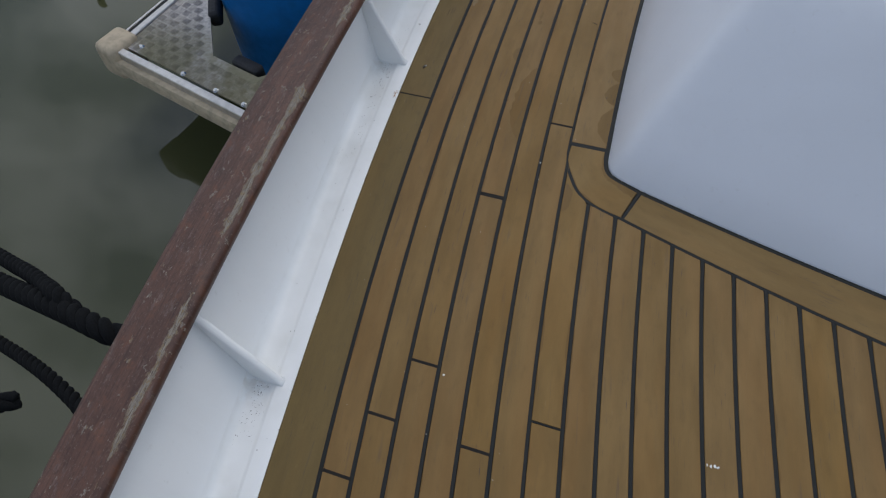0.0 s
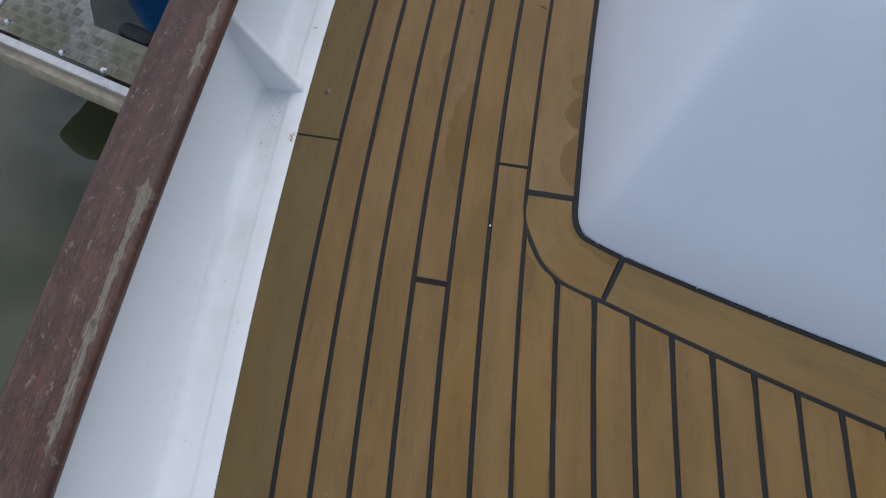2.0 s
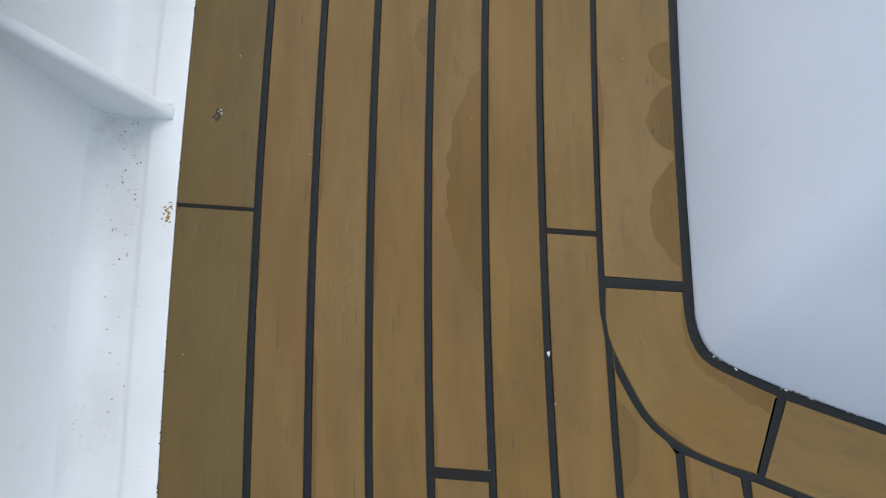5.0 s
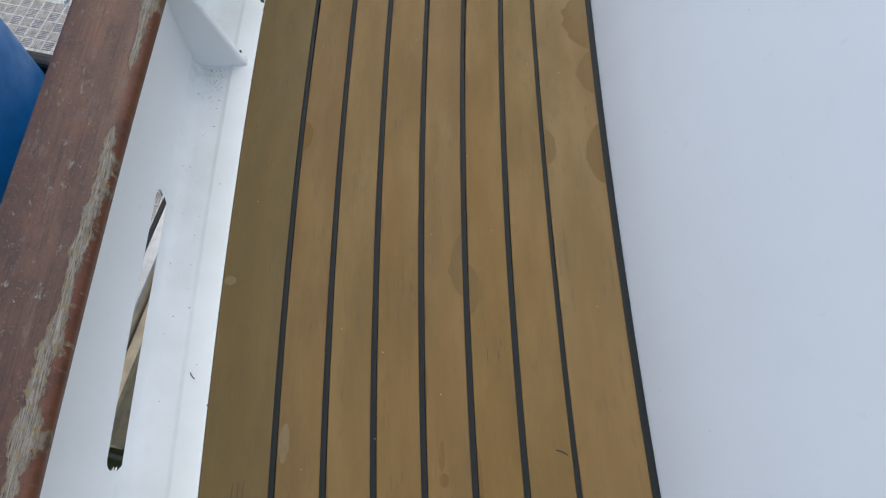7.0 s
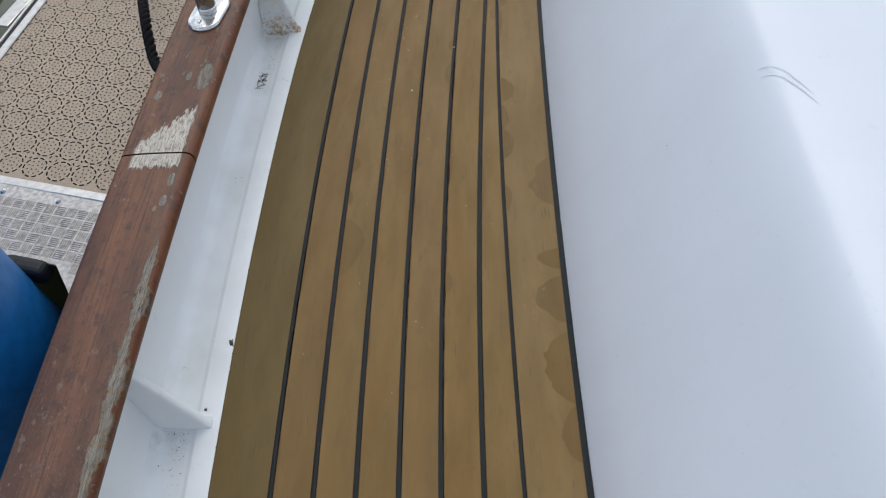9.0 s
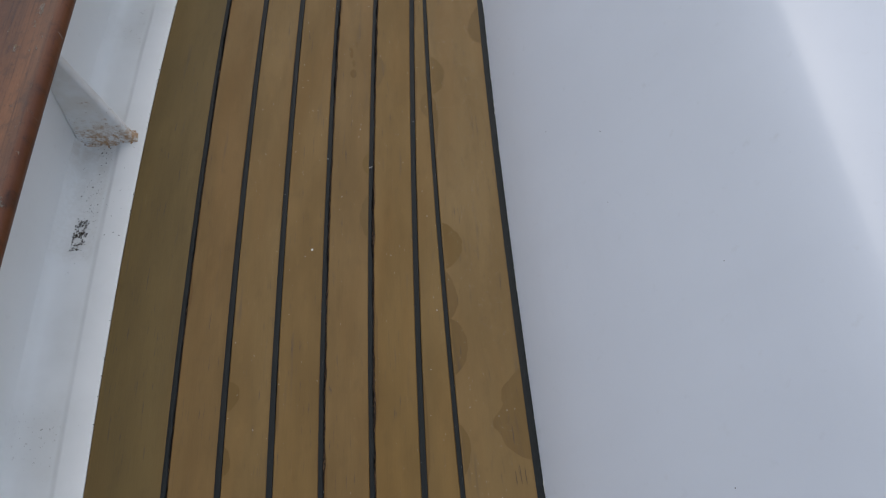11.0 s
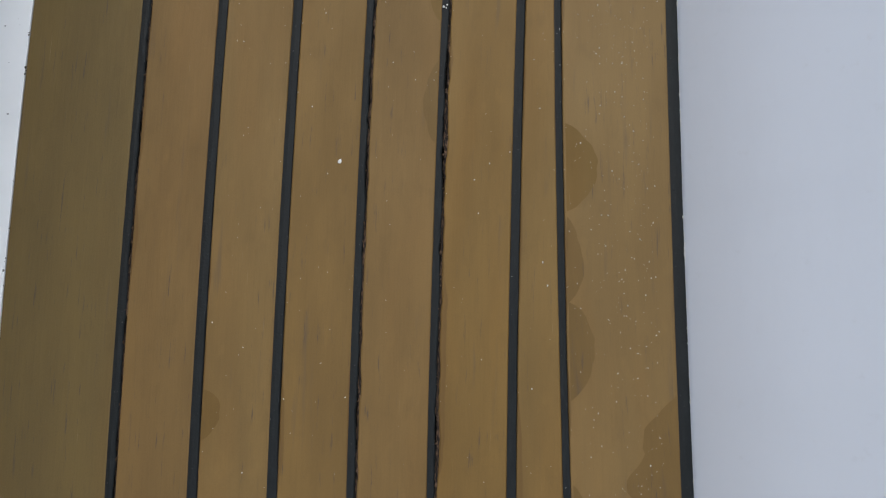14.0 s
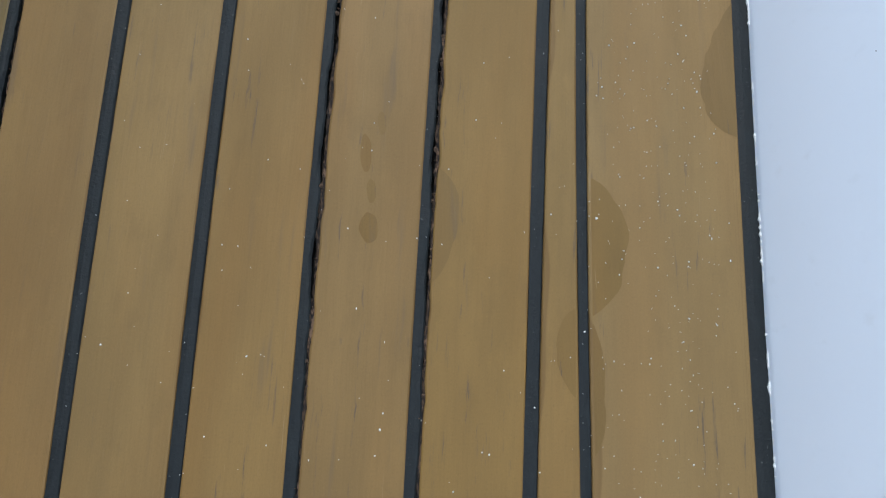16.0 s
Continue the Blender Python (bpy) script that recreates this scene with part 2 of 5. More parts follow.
def rail_material(joint=1.857):
    """Varnished hardwood rail with the varnish flaked away to grey wood along its inner edge and round the joint."""
    k = Mat("rail_wood", (0.11, 0.035, 0.018), 0.4)
    k.b.inputs["Specular IOR Level"].default_value = 0.42
    uv = k.uv("UVMap")
    u, v, w = k.split(uv)
    grain = k.noise(k.scaled(uv, (260, 6, 1)), 1.0, 6, 0.65)
    broad = k.noise(k.scaled(uv, (22, 2.4, 1)), 1.0, 4)
    fibre = k.noise(k.scaled(uv, (520, 22, 1)), 1.0, 4, 0.7)
    aft = k.range(v, 1.80, 0.90)
    warm = k.mix(k.range(broad, 0.35, 0.7), (0.112, 0.045, 0.021), (0.215, 0.090, 0.038))
    dull = k.mix(k.range(broad, 0.35, 0.7), (0.068, 0.032, 0.023), (0.112, 0.056, 0.040))
    c = k.mix(k.math("MULTIPLY", aft, 0.9), warm, dull)
    c = k.mix(k.math("MULTIPLY", k.range(grain, 0.46, 0.72), 0.75), c, (0.030, 0.012, 0.009))
    lip = k.math("MULTIPLY", k.range(u, 0.013, 0.004), k.range(v, 0.1, 0.6))
    c = k.mix(k.math("MULTIPLY", lip, 0.50), c, (0.170, 0.052, 0.020))
    scuff = k.noise(k.scaled(uv, (55, 17, 1)), 1.0, 6, 0.7)
    c = k.mix(k.math("MULTIPLY", k.math("MULTIPLY", k.range(scuff, 0.54, 0.66), aft), 0.5), c, (0.165, 0.125, 0.110))
    blotch = k.noise(k.scaled(uv, (34, 22, 1)), 1.0, 5, 0.65)
    c = k.mix(k.math("MULTIPLY", k.range(blotch, 0.50, 0.66), 0.6), c, (0.046, 0.022, 0.017))
    c = k.mix(k.math("MULTIPLY", k.range(blotch, 0.46, 0.34), 0.5), c, (0.150, 0.060, 0.030))
    mottle = k.noise(k.scaled(uv, (150, 62, 1)), 1.0, 6, 0.72)
    c = k.mix(k.math("MULTIPLY", k.range(mottle, 0.52, 0.68), 0.55), c, (0.034, 0.016, 0.012))
    c = k.mix(k.math("MULTIPLY", k.range(mottle, 0.42, 0.30), 0.40), c, (0.17, 0.075, 0.035))
    # bare wood: a ragged band a little in from the inner edge
    ragged = k.noise(k.scaled(uv, (120, 34, 1)), 1.0, 9, 0.76)
    long = k.noise(k.scaled(uv, (1.0, 2.6, 1)), 1.0, 2)
    band = k.math("SUBTRACT", 1.0, k.math("DIVIDE", k.math("ABSOLUTE", k.math("SUBTRACT", k.math("ADD", u, k.math("MULTIPLY", k.math("SUBTRACT", k.noise(k.scaled(uv, (0.0, 9.0, 1)), 1.0, 4, 0.6), 0.5), 0.016)), k.range(v, 0.75, 0.95, 0.0175, 0.0092))), k.range(k.noise(k.scaled(uv, (0.0, 13.0, 1)), 1.0, 3, 0.6), 0.32, 0.68, 0.0040, k.range(v, 0.75, 0.95, 0.0150, 0.0100))))
    worn1 = k.math("MULTIPLY", k.range(v, 0.52, 0.66), k.range(v, 1.13, 1.10))
    worn2 = k.math("MULTIPLY", k.range(v, 1.20, 1.24), k.range(v, 1.71, 1.60))
    worn3 = k.math("MULTIPLY", k.math("MULTIPLY", k.range(v, 0.60, 0.45), k.range(long, 0.40, 0.52)), 0.85)
    stretch = k.math("MAXIMUM", k.math("MAXIMUM", worn1, worn2), worn3)
    score = k.math("ADD", k.math("ADD", k.math("MULTIPLY", band, 0.34), k.math("MULTIPLY", ragged, 1.10)), k.math("MULTIPLY", stretch, 0.42))
    bare = k.range(score, 0.95, 0.985)
    # bare wood: round the joint, a tongue that runs forward near the inner edge
    ahead = k.math("SUBTRACT", v, joint)
    tongue = k.range(k.math("SUBTRACT", u, k.math("MULTIPLY", k.math("MAXIMUM", ahead, 0.0), 0.1)), 0.105, 0.098)
    lo = k.range(k.math("ADD", ahead, k.math("MULTIPLY", ragged, 0.05)), -0.010, -0.004)
    hi = k.range(k.math("ADD", ahead, k.math("ADD", k.math("MULTIPLY", ragged, 0.12), k.math("MULTIPLY", u, 1.1))), 0.196, 0.188)
    edge_off = k.range(k.math("ADD", u, k.math("MULTIPLY", ragged, 0.02)), 0.024, 0.028)
    patch = k.math("MULTIPLY", k.math("MULTIPLY", lo, hi), k.math("MULTIPLY", edge_off, tongue))
    # small chips in the older stretch
    flaw = k.noise(k.scaled(uv, (52, 30, 1)), 1.0, 7, 0.68)
    chip = k.math("MULTIPLY", k.range(flaw, 0.60, 0.62), k.math("MAXIMUM", aft, k.range(v, 1.72, 1.80)))
    chip = k.math("MULTIPLY", chip, k.range(k.noise(k.scaled(uv, (420, 170, 1)), 1.0, 4), 0.36, 0.52, 0.15, 0.9))
    tiny = k.math("MULTIPLY", k.range(k.noise(k.scaled(uv, (260, 150, 1)), 1.0, 4, 0.65), 0.58, 0.65), k.math("MULTIPLY", k.range(blotch, 0.40, 0.6, 0.12, 0.62), k.range(v, 1.60, 1.25, 0.12, 0.62)))
    # single oval chips: forward of the joint and along the inner edge behind it
    oval = 0.0
    for u0, v0, ru, rv in ((0.022, 2.048, 0.013, 0.036), (0.052, 2.050, 0.005, 0.012), (0.098, 2.001, 0.007, 0.013), (0.019, 1.796, 0.006, 0.015),
                           (0.021, 1.752, 0.006, 0.012), (0.031, 1.735, 0.003, 0.006), (0.088, 2.245, 0.006, 0.009), (0.070, 2.262, 0.004, 0.006)):
        du = k.math("DIVIDE", k.math("SUBTRACT", u, u0), ru)
        dv = k.math("DIVIDE", k.math("SUBTRACT", v, v0), rv)
        far = k.math("ADD", k.math("MULTIPLY", du, du), k.math("MULTIPLY", dv, dv))
        oval = k.math("MAXIMUM", oval, k.range(k.math("ADD", far, k.math("MULTIPLY", ragged, 1.3)), 1.75, 1.55))
    bare = k.math("MAXIMUM", k.math("MAXIMUM", k.math("MAXIMUM", bare, oval), patch), k.math("MAXIMUM", chip, tiny))
    grey = k.mix(k.range(fibre, 0.3, 0.75), (0.17, 0.145, 0.115), (0.40, 0.37, 0.325))
    grey = k.mix(k.math("MULTIPLY", k.range(ragged, 0.50, 0.62), 0.65), grey, (0.13, 0.095, 0.06))
    crack = k.noise(k.scaled(uv, (700, 34, 1)), 1.0, 5, 0.75)
    grey = k.mix(k.math("MULTIPLY", k.range(crack, 0.52, 0.62), 0.9), grey, (0.060, 0.042, 0.028))
    rim = k.math("MULTIPLY", k.range(score, 0.95, 0.98), k.range(score, 1.08, 0.99))
    grey = k.mix(k.math("MULTIPLY", rim, 0.55), grey, (0.17, 0.105, 0.055))
    grey = k.mix(k.math("MULTIPLY", patch, k.range(crack, 0.62, 0.42, 0.30, 0.95)), grey, (0.74, 0.68, 0.58))
    lichen = k.noise(k.scaled(uv, (210, 80, 1)), 1.0, 4, 0.6)
    grey = k.mix(k.math("MULTIPLY", k.range(lichen, 0.52, 0.62), 0.7), grey, (0.25, 0.175, 0.075))
    grey = k.mix(tiny, grey, (0.24, 0.165, 0.085))
    k.colour(k.mix(bare, c, grey))
    k.rough(k.range(bare, 0.0, 1.0, 0.46, 0.95))
    k.bump(k.math("ADD", k.math("MULTIPLY", k.math("ADD", fibre, crack), k.math("ADD", k.math("MULTIPLY", bare, 1.4), 0.15)), k.math("ADD", k.math("MULTIPLY", bare, -0.8), k.math("MULTIPLY", mottle, 0.5))), 0.8, 0.0014)
    return k.m


def rusty_paint():
    k = Mat("rust_stained_paint", (0.8, 0.8, 0.8), 0.4)
    co = k.coord.outputs["Object"]
    x, y, z = k.split(co)
    a, b = k.noise(co, 120, 5, 0.7), k.noise(co, 18, 4)
    low = k.range(z, 0.11, 0.01)
    c = k.mix(k.math("MULTIPLY", k.range(b, 0.40, 0.65), 0.5), (0.78, 0.79, 0.78), (0.62, 0.58, 0.50))
    c = k.mix(k.math("MULTIPLY", k.range(k.math("ADD", k.math("MULTIPLY", k.math("ADD", a, b), 0.5), k.math("MULTIPLY", low, 0.17)), 0.60, 0.76), 0.75), c, (0.40, 0.23, 0.09))
    c = k.mix(k.math("MULTIPLY", k.range(k.math("ADD", k.noise(co, 240, 4), k.math("MULTIPLY", low, 0.09)), 0.71, 0.76), 0.85), c, (0.07, 0.045, 0.028))
    foot = k.math("MULTIPLY", k.range(z, 0.045, 0.002), k.range(k.math("ADD", a, k.math("MULTIPLY", b, 0.6)), 0.74, 0.98))
    c = k.mix(k.math("MULTIPLY", foot, 0.75), c, (0.42, 0.22, 0.075))
    k.colour(c)
    k.bump(a, 0.2, 0.001)
    return k.m


RUSTY = rusty_paint()
RAIL = rail_material()


def plain(name, colour, rough, metal=0.0, scale=30.0, vary=0.15, bump=0.1):
    k = Mat(name, colour, rough, metal)
    co = k.coord.outputs["Object"]
    a, b = k.noise(co, scale, 5), k.noise(co, scale * 0.12, 3)
    c = k.mix(k.range(a, 0.35, 0.7), colour, tuple(v * (1 - vary) for v in colour))
    k.colour(k.mix(k.math("MULTIPLY", k.range(b, 0.4, 0.7), 0.5), c, tuple(v * (1 - vary) for v in colour)))
    k.rough(k.range(a, 0.3, 0.7, rough, min(1.0, rough + 0.12)))
    if bump:
        k.bump(a, bump, 0.001)
    return k.m


STEEL = plain("polished_steel", (0.72, 0.71, 0.69), 0.12, 1.0, 20, 0.08, 0.0)
# tube steel: dark reflections of water and surroundings are put into its brown base colour
TUBE_STEEL = plain("reflection_darkened_steel", (0.40, 0.37, 0.33), 0.24, 1.0, 20, 0.15, 0.0)
ALU = plain("aluminium_profile", (0.68, 0.66, 0.63), 0.38, 1.0, 25, 0.15, 0.05)
BLUE = plain("blue_plastic_sleeve", (0.013, 0.195, 0.57), 0.36, 0.0, 14, 0.18, 0.03)
BLACK_RUBBER = plain("black_rubber", (0.012, 0.013, 0.016), 0.55, 0.0, 40, 0.3, 0.1)
ROPE = plain("black_rope", (0.007, 0.008, 0.009), 0.85, 0.0, 240, 0.4, 0.4)
ROPE.node_tree.nodes["Principled BSDF"].inputs["Specular IOR Level"].default_value = 0.15
FENDER = plain("cream_fender", (0.62, 0.51, 0.35), 0.55, 0.0, 16, 0.3, 0.08)
HULL = plain("hull_paint", (0.70, 0.72, 0.74), 0.3, 0.0, 6, 0.06, 0.0)
DARK_HULL = plain("dark_green_canvas", (0.12, 0.125, 0.065), 0.8, 0.0, 5, 0.3, 0.1)
VINYL = plain("pale_vinyl", (0.42, 0.45, 0.42), 0.5, 0.0, 3, 0.15, 0.0)
FLAKE = Mat("white_paint_fleck", (0.78, 0.77, 0.72), 0.6).m
DIRT = plain("dark_dirt", (0.10, 0.085, 0.066), 0.9, 0.0, 300, 0.4, 0.2)
CRUMB = plain("brown_crumb", (0.12, 0.072, 0.04), 0.95, 0.0, 300, 0.5, 0.3)
def torn_material():
    k = Mat("torn_caulk", (0.05, 0.035, 0.025), 0.95)
    co = k.coord.outputs["Object"]
    a, b = k.noise(k.scaled(co, (1, 0.35, 1)), 520, 4, 0.7), k.noise(co, 34, 3)
    c = k.mix(k.range(a, 0.40, 0.62), (0.014, 0.012, 0.011), (0.075, 0.048, 0.030))
    c = k.mix(k.math("MULTIPLY", k.range(b, 0.48, 0.62), k.range(a, 0.48, 0.60)), c, (0.17, 0.105, 0.065))
    k.colour(c)
    k.b.inputs["Specular IOR Level"].default_value = 0.15
    k.bump(a, 0.7, 0.001)
    return k.m


TORN = torn_material()
DOME_GREY = plain("grey_dome", (0.52, 0.54, 0.57), 0.5, 0.0, 40, 0.1, 0.05)
SCUFF = plain("grey_scuff", (0.675, 0.715, 0.745), 0.30, 0.0, 300, 0.12, 0.0)
RUST = plain("rust", (0.46, 0.24, 0.08), 0.9, 0.0, 200, 0.5, 0.2)


def chequer_material(name, clean, film, shine):
    """Aluminium tread plate with a film of green algae towards its outer end."""
    k = Mat(name, clean, 0.45, 0.4)
    co = k.coord.outputs["Object"]
    a, b = k.noise(co, 2.6, 5), k.noise(co, 45, 4)
    c = k.mix(k.range(b, 0.35, 0.7), clean, tuple(v * 0.66 for v in clean))
    x, y, z = k.split(co)
    end = k.range(k.math("ADD", y, k.math("MULTIPLY", a, 0.6)), 2.35, 1.95)
    algae = k.math("MULTIPLY", k.math("MULTIPLY", end, k.range(a, 0.30, 0.55)), film)
    k.colour(k.mix(algae, c, (0.17, 0.155, 0.06)))
    k.put(k.math("SUBTRACT", shine, k.math("MULTIPLY", algae, shine)), k.b.inputs["Metallic"])
    k.rough(k.range(b, 0.3, 0.7, 0.36, 0.55))
    return k.m


TREAD = chequer_material("tread_plate", (0.66, 0.615, 0.565), 0.85, 0.15)
TREAD_BAR = chequer_material("tread_bars", (0.52, 0.475, 0.43), 0.70, 0.25)
GRATING = plain("beige_deck_panel", (0.46, 0.365, 0.265), 0.75, 0.0, 90, 0.16, 0.2)
SLOT = Mat("panel_slots", (0.026, 0.021, 0.018), 0.95).m
DOT = Mat("panel_dots", (0.11, 0.085, 0.062), 0.9).m


def water_material():
    k = Mat("murky_water", (0.056, 0.060, 0.026), 0.02)
    k.b.inputs["IOR"].default_value = 1.52
    co = k.coord.outputs["Object"]
    a = k.noise(k.scaled(co, (1, 1.6, 1)), 1.1, 3)
    k.bump(a, 0.06, 0.02)
    return k.m


WATER = water_material()


# ---- helpers for shapes ----
def part(name, bm, material, parent=None, label="", smooth=False):
    me = bpy.data.meshes.new(name)
    bmesh.ops.recalc_face_normals(bm, faces=bm.faces)
    bm.to_mesh(me)
    bm.free()
    me.materials.append(material)
    if smooth:
        for p in me.polygons:
            p.use_smooth = True
    ob = new(name, me)
    if parent is not None:
        ob.parent = parent
    if label:
        ob["label"] = label
    return ob


def empty(name, label, category, group="", kind=""):
    ob = new(name)
    ob.empty_display_size = 0.05
    return tagged(ob, label, category, group, kind)


def smooth_by_angle(ob, degrees=35):
    me = ob.data
    for p in me.polygons:
        p.use_smooth = True
    bm = bmesh.new()
    bm.from_mesh(me)
    for e in bm.edges:
        if len(e.link_faces) == 2 and e.calc_face_angle(0) > radians(degrees):
            e.smooth = False
    bm.to_mesh(me)
    bm.free()
    return ob


def sweep_bm(rings, uvs=None, edges=None, closed=False, caps=True):
    """Skin a row of rings of points. uvs, edges: UV rows of the same shape for the layers UVMap and edge."""
    bm = bmesh.new()
    l1, l2 = bm.loops.layers.uv.new("UVMap"), bm.loops.layers.uv.new("edge")
    vs = [[bm.verts.new(p) for p in ring] for ring in rings]
    n = len(rings[0])
    for i in range(len(rings) - 1):
        for j in range(n if closed else n - 1):
            j2 = (j + 1) % n
            keys = ((i, j), (i, j2), (i + 1, j2), (i + 1, j))
            f = bm.faces.new([vs[a][b] for a, b in keys])
            if uvs:
                for loop, (a, b) in zip(f.loops, keys):
                    loop[l1].uv = uvs[a][b]
                    loop[l2].uv = edges[a][b] if edges else uvs[a][b]
    if caps and n > 2:
        bm.faces.new(list(reversed(vs[0])))
        bm.faces.new(vs[-1])
    return bm


def box_bm(size, centre=(0, 0, 0), bevel=0.0, segments=2):
    bm = bmesh.new()
    bmesh.ops.create_cube(bm, size=1.0)
    bmesh.ops.scale(bm, vec=size, verts=bm.verts)
    if bevel:
        bmesh.ops.bevel(bm, geom=bm.edges, offset=bevel, segments=segments, affect="EDGES", profile=0.5)
    bmesh.ops.translate(bm, vec=centre, verts=bm.verts)
    return bm


def tube_bm(points, radius, sides=20):
    """A round tube along points."""
    pts = [Vector(p) for p in points]
    rings = []
    for i, p in enumerate(pts):
        d = (pts[min(i + 1, len(pts) - 1)] - pts[max(i - 1, 0)]).normalized()
        a = d.cross(Vector((0.3, 0.9, 0.31))).normalized()
        b = d.cross(a)
        rings.append([p + radius * (math.cos(t) * a + math.sin(t) * b) for t in np.linspace(0, 2 * math.pi, sides, endpoint=False)])
    return sweep_bm(rings, closed=True)


def bent(points, steps=10):
    """A smooth line through points."""
    pts = [Vector(p) for p in points]
    out = []
    for i in range(len(pts) - 1):
        p0, p1, p2, p3 = pts[max(i - 1, 0)], pts[i], pts[i + 1], pts[min(i + 2, len(pts) - 1)]
        for s in range(steps):
            t = s / steps
            out.append(0.5 * ((2 * p1) + (p2 - p0) * t + (2 * p0 - 5 * p1 + 4 * p2 - p3) * t * t + (3 * p1 - p0 - 3 * p2 + p3) * t ** 3))
    return out + [pts[-1]]


def rope_thing(name, points, radius, label, turns_per_m):
    """Three-strand twisted rope."""
    holder = empty(name, label, "rope")
    line = bent(points, 16)
    length = [0.0]
    for a, b in zip(line, line[1:]):
        length.append(length[-1] + (b - a).length)
    fine = [i / 400 * length[-1] for i in range(401)]
    for s in range(3):
        path = []
        for d in fine:
            i = max(k for k in range(len(line) - 1) if length[k] <= d + 1e-9)
            p = line[i].lerp(line[i + 1], (d - length[i]) / max(1e-6, length[i + 1] - length[i]))
            t = (line[i + 1] - line[i]).normalized()
            a = t.cross(Vector((0.1, 0.2, 1))).normalized()
            b = t.cross(a)
            w = 2 * math.pi * (d * turns_per_m + s / 3)
            path.append(p + radius * 0.5 * (math.cos(w) * a + math.sin(w) * b))
        part("strand", tube_bm(path, radius * 0.56, 9), ROPE, holder, smooth=True)
    return holder


# ---- lines of the plan ----
SEAMS = (
    (0.3093, -0.2145, 0.2777, -0.1346, 0.0331),
    (0.2079, -0.2094, 0.2535, -0.1240, 0.0340),
    (0.1420, -0.2195, 0.2191, -0.0235, -0.0061),
    (0.0717, -0.2162, 0.2172, -0.0338, 0.0009),
    (0.0015, -0.2128, 0.2150, -0.0413, 0.0055),
    (-0.0687, -0.2135, 0.2122, -0.0386, 0.0053),
    (-0.1387, -0.2116, 0.2103, -0.0424, 0.0081),
    (-0.2081, -0.2135, 0.2048, -0.0376, 0.0076),
    (-0.3094, -0.2081, 0.1995, -0.0651, 0.0277),
)
RAIL_IN = (-0.3959, -0.0475, 0.0306)
Y_LO, Y_HI = -1.15, 2.85


def seam(i, y):
    """x of seam i at y: 0 by the cabin, 8 by the bulwark."""
    c = SEAMS[i]

    def value(q):
        v = q / 2
        return c[0] + v * (c[1] + v * (c[2] + v * (c[3] + v * c[4])))

    q = min(max(y, Y_LO), Y_HI)
    slope = (value(q + 0.01) - value(q - 0.01)) / 0.02
    d = max(0.0, -0.2 - y)
    wide = (0.04 * d * d if d < 0.8 else 0.0256 + 0.064 * (d - 0.8)) if i == 8 else 0.0
    return value(q) + slope * (y - q) - wide


def fore_seam(k, y):
    """x of the k-th seam inboard of seam 2 on the open deck before the cabin."""
    return seam(2, y) + 0.0715 * k


def rail_inner(y):
    return RAIL_IN[0] - 0.014 + RAIL_IN[1] * y + RAIL_IN[2] * y * y


RAIL_W, RAIL_TOP, RAIL_T = 0.128, 0.29, 0.034
DECK_AFT, DECK_FWD, FRONT_X = -2.2, 4.6, 2.3
GAP, GAP_1 = 0.0043, 0.0034


def front_in(x):
    """y of the cabin's base across its front."""
    return 0.2645 - 0.322 * x + 0.05 * x * x


def front_out(x):
    """y of the outer edge of the front margin plank."""
    return 0.178 - 0.378 * x + 0.07 * x * x


def far_side(y):
    """Far edge of the deck, past the last plank."""
    return max(FRONT_X, fore_seam(29, y) + 0.01)


# ---- deck ----
bed = [[(seam(8, y) - 0.09, y, -0.03), (seam(8, y) - 0.0015, y, -0.0125), (far_side(y), y, -0.0125), (far_side(y), y, -0.04)] for y in [DECK_AFT + i * (DECK_FWD - DECK_AFT) / 40 for i in range(41)]]
deck = tagged(part("deck", sweep_bm(bed, closed=True), GROOVE), "laid teak side deck with black caulked seams", "deck", kind="structure")
rng = random.Random(4)


def plank_rings(left, right, ys, worn=False):
    """Cross sections of a plank between two lines, with eased edges; also their UVs."""
    rings, uvs, edges = [], [], []
    b, t = 0.0016, 0.013
    for y in ys:
        (lx, ly), (rx, ry) = left(y), right(y)
        if worn:
            lx += (0.0024 * max(0.0, noise.noise(Vector((lx * 9, y * 38, 2.0)))) + 0.0010 * max(0.0, noise.noise(Vector((lx * 9, y * 160, 5.0))))) * (y < 2.9)
        w = math.hypot(rx - lx, ry - ly)
        at = lambda s: (lx + (rx - lx) * s / w, ly + (ry - ly) * s / w)
        row = ((0, -t), (0, -b), (b * 0.35, -b * 0.3), (b, 0), (w / 2, 0), (w - b, 0), (w - b * 0.35, -b * 0.3), (w, -b), (w, -t))
        rings.append([(*at(s), z) for s, z in row])
        uvs.append([(s, y) for s, z in row])
        edges.append([(min(s, w - s), y + (40.0 if s > w / 2 else 0.0)) for s, z in row])
    return rings, uvs, edges


def steps(a, b, d=0.03):
    n = max(2, int(math.ceil((b - a) / d)))
    return [a + (b - a) * i / n for i in range(n + 1)]


def plank(left, right, a, b, material, worn=False, d=0.03):
    r, u, e = plank_rings(left, right, steps(a, b, d), worn)
    return part("plank", sweep_bm(r, u, e), material, deck)


def line(f, shift=0.0):
    return lambda y: (f(y) + shift, y)


def cuts(a, b, butts, gap=0.003):
    """The stretches between a and b left by butt joints."""
    out, at = [], a
    for q in butts:
        out.append((at, q - gap))
        at = q + gap
    return out + [(at, b)]


def front_end(k):
    """y at which the fore plank between seams k and k + 1 meets the margin."""
    y = 0.0
    for _ in range(30):
        y = front_out(fore_seam(k + 0.5, y))
    return y


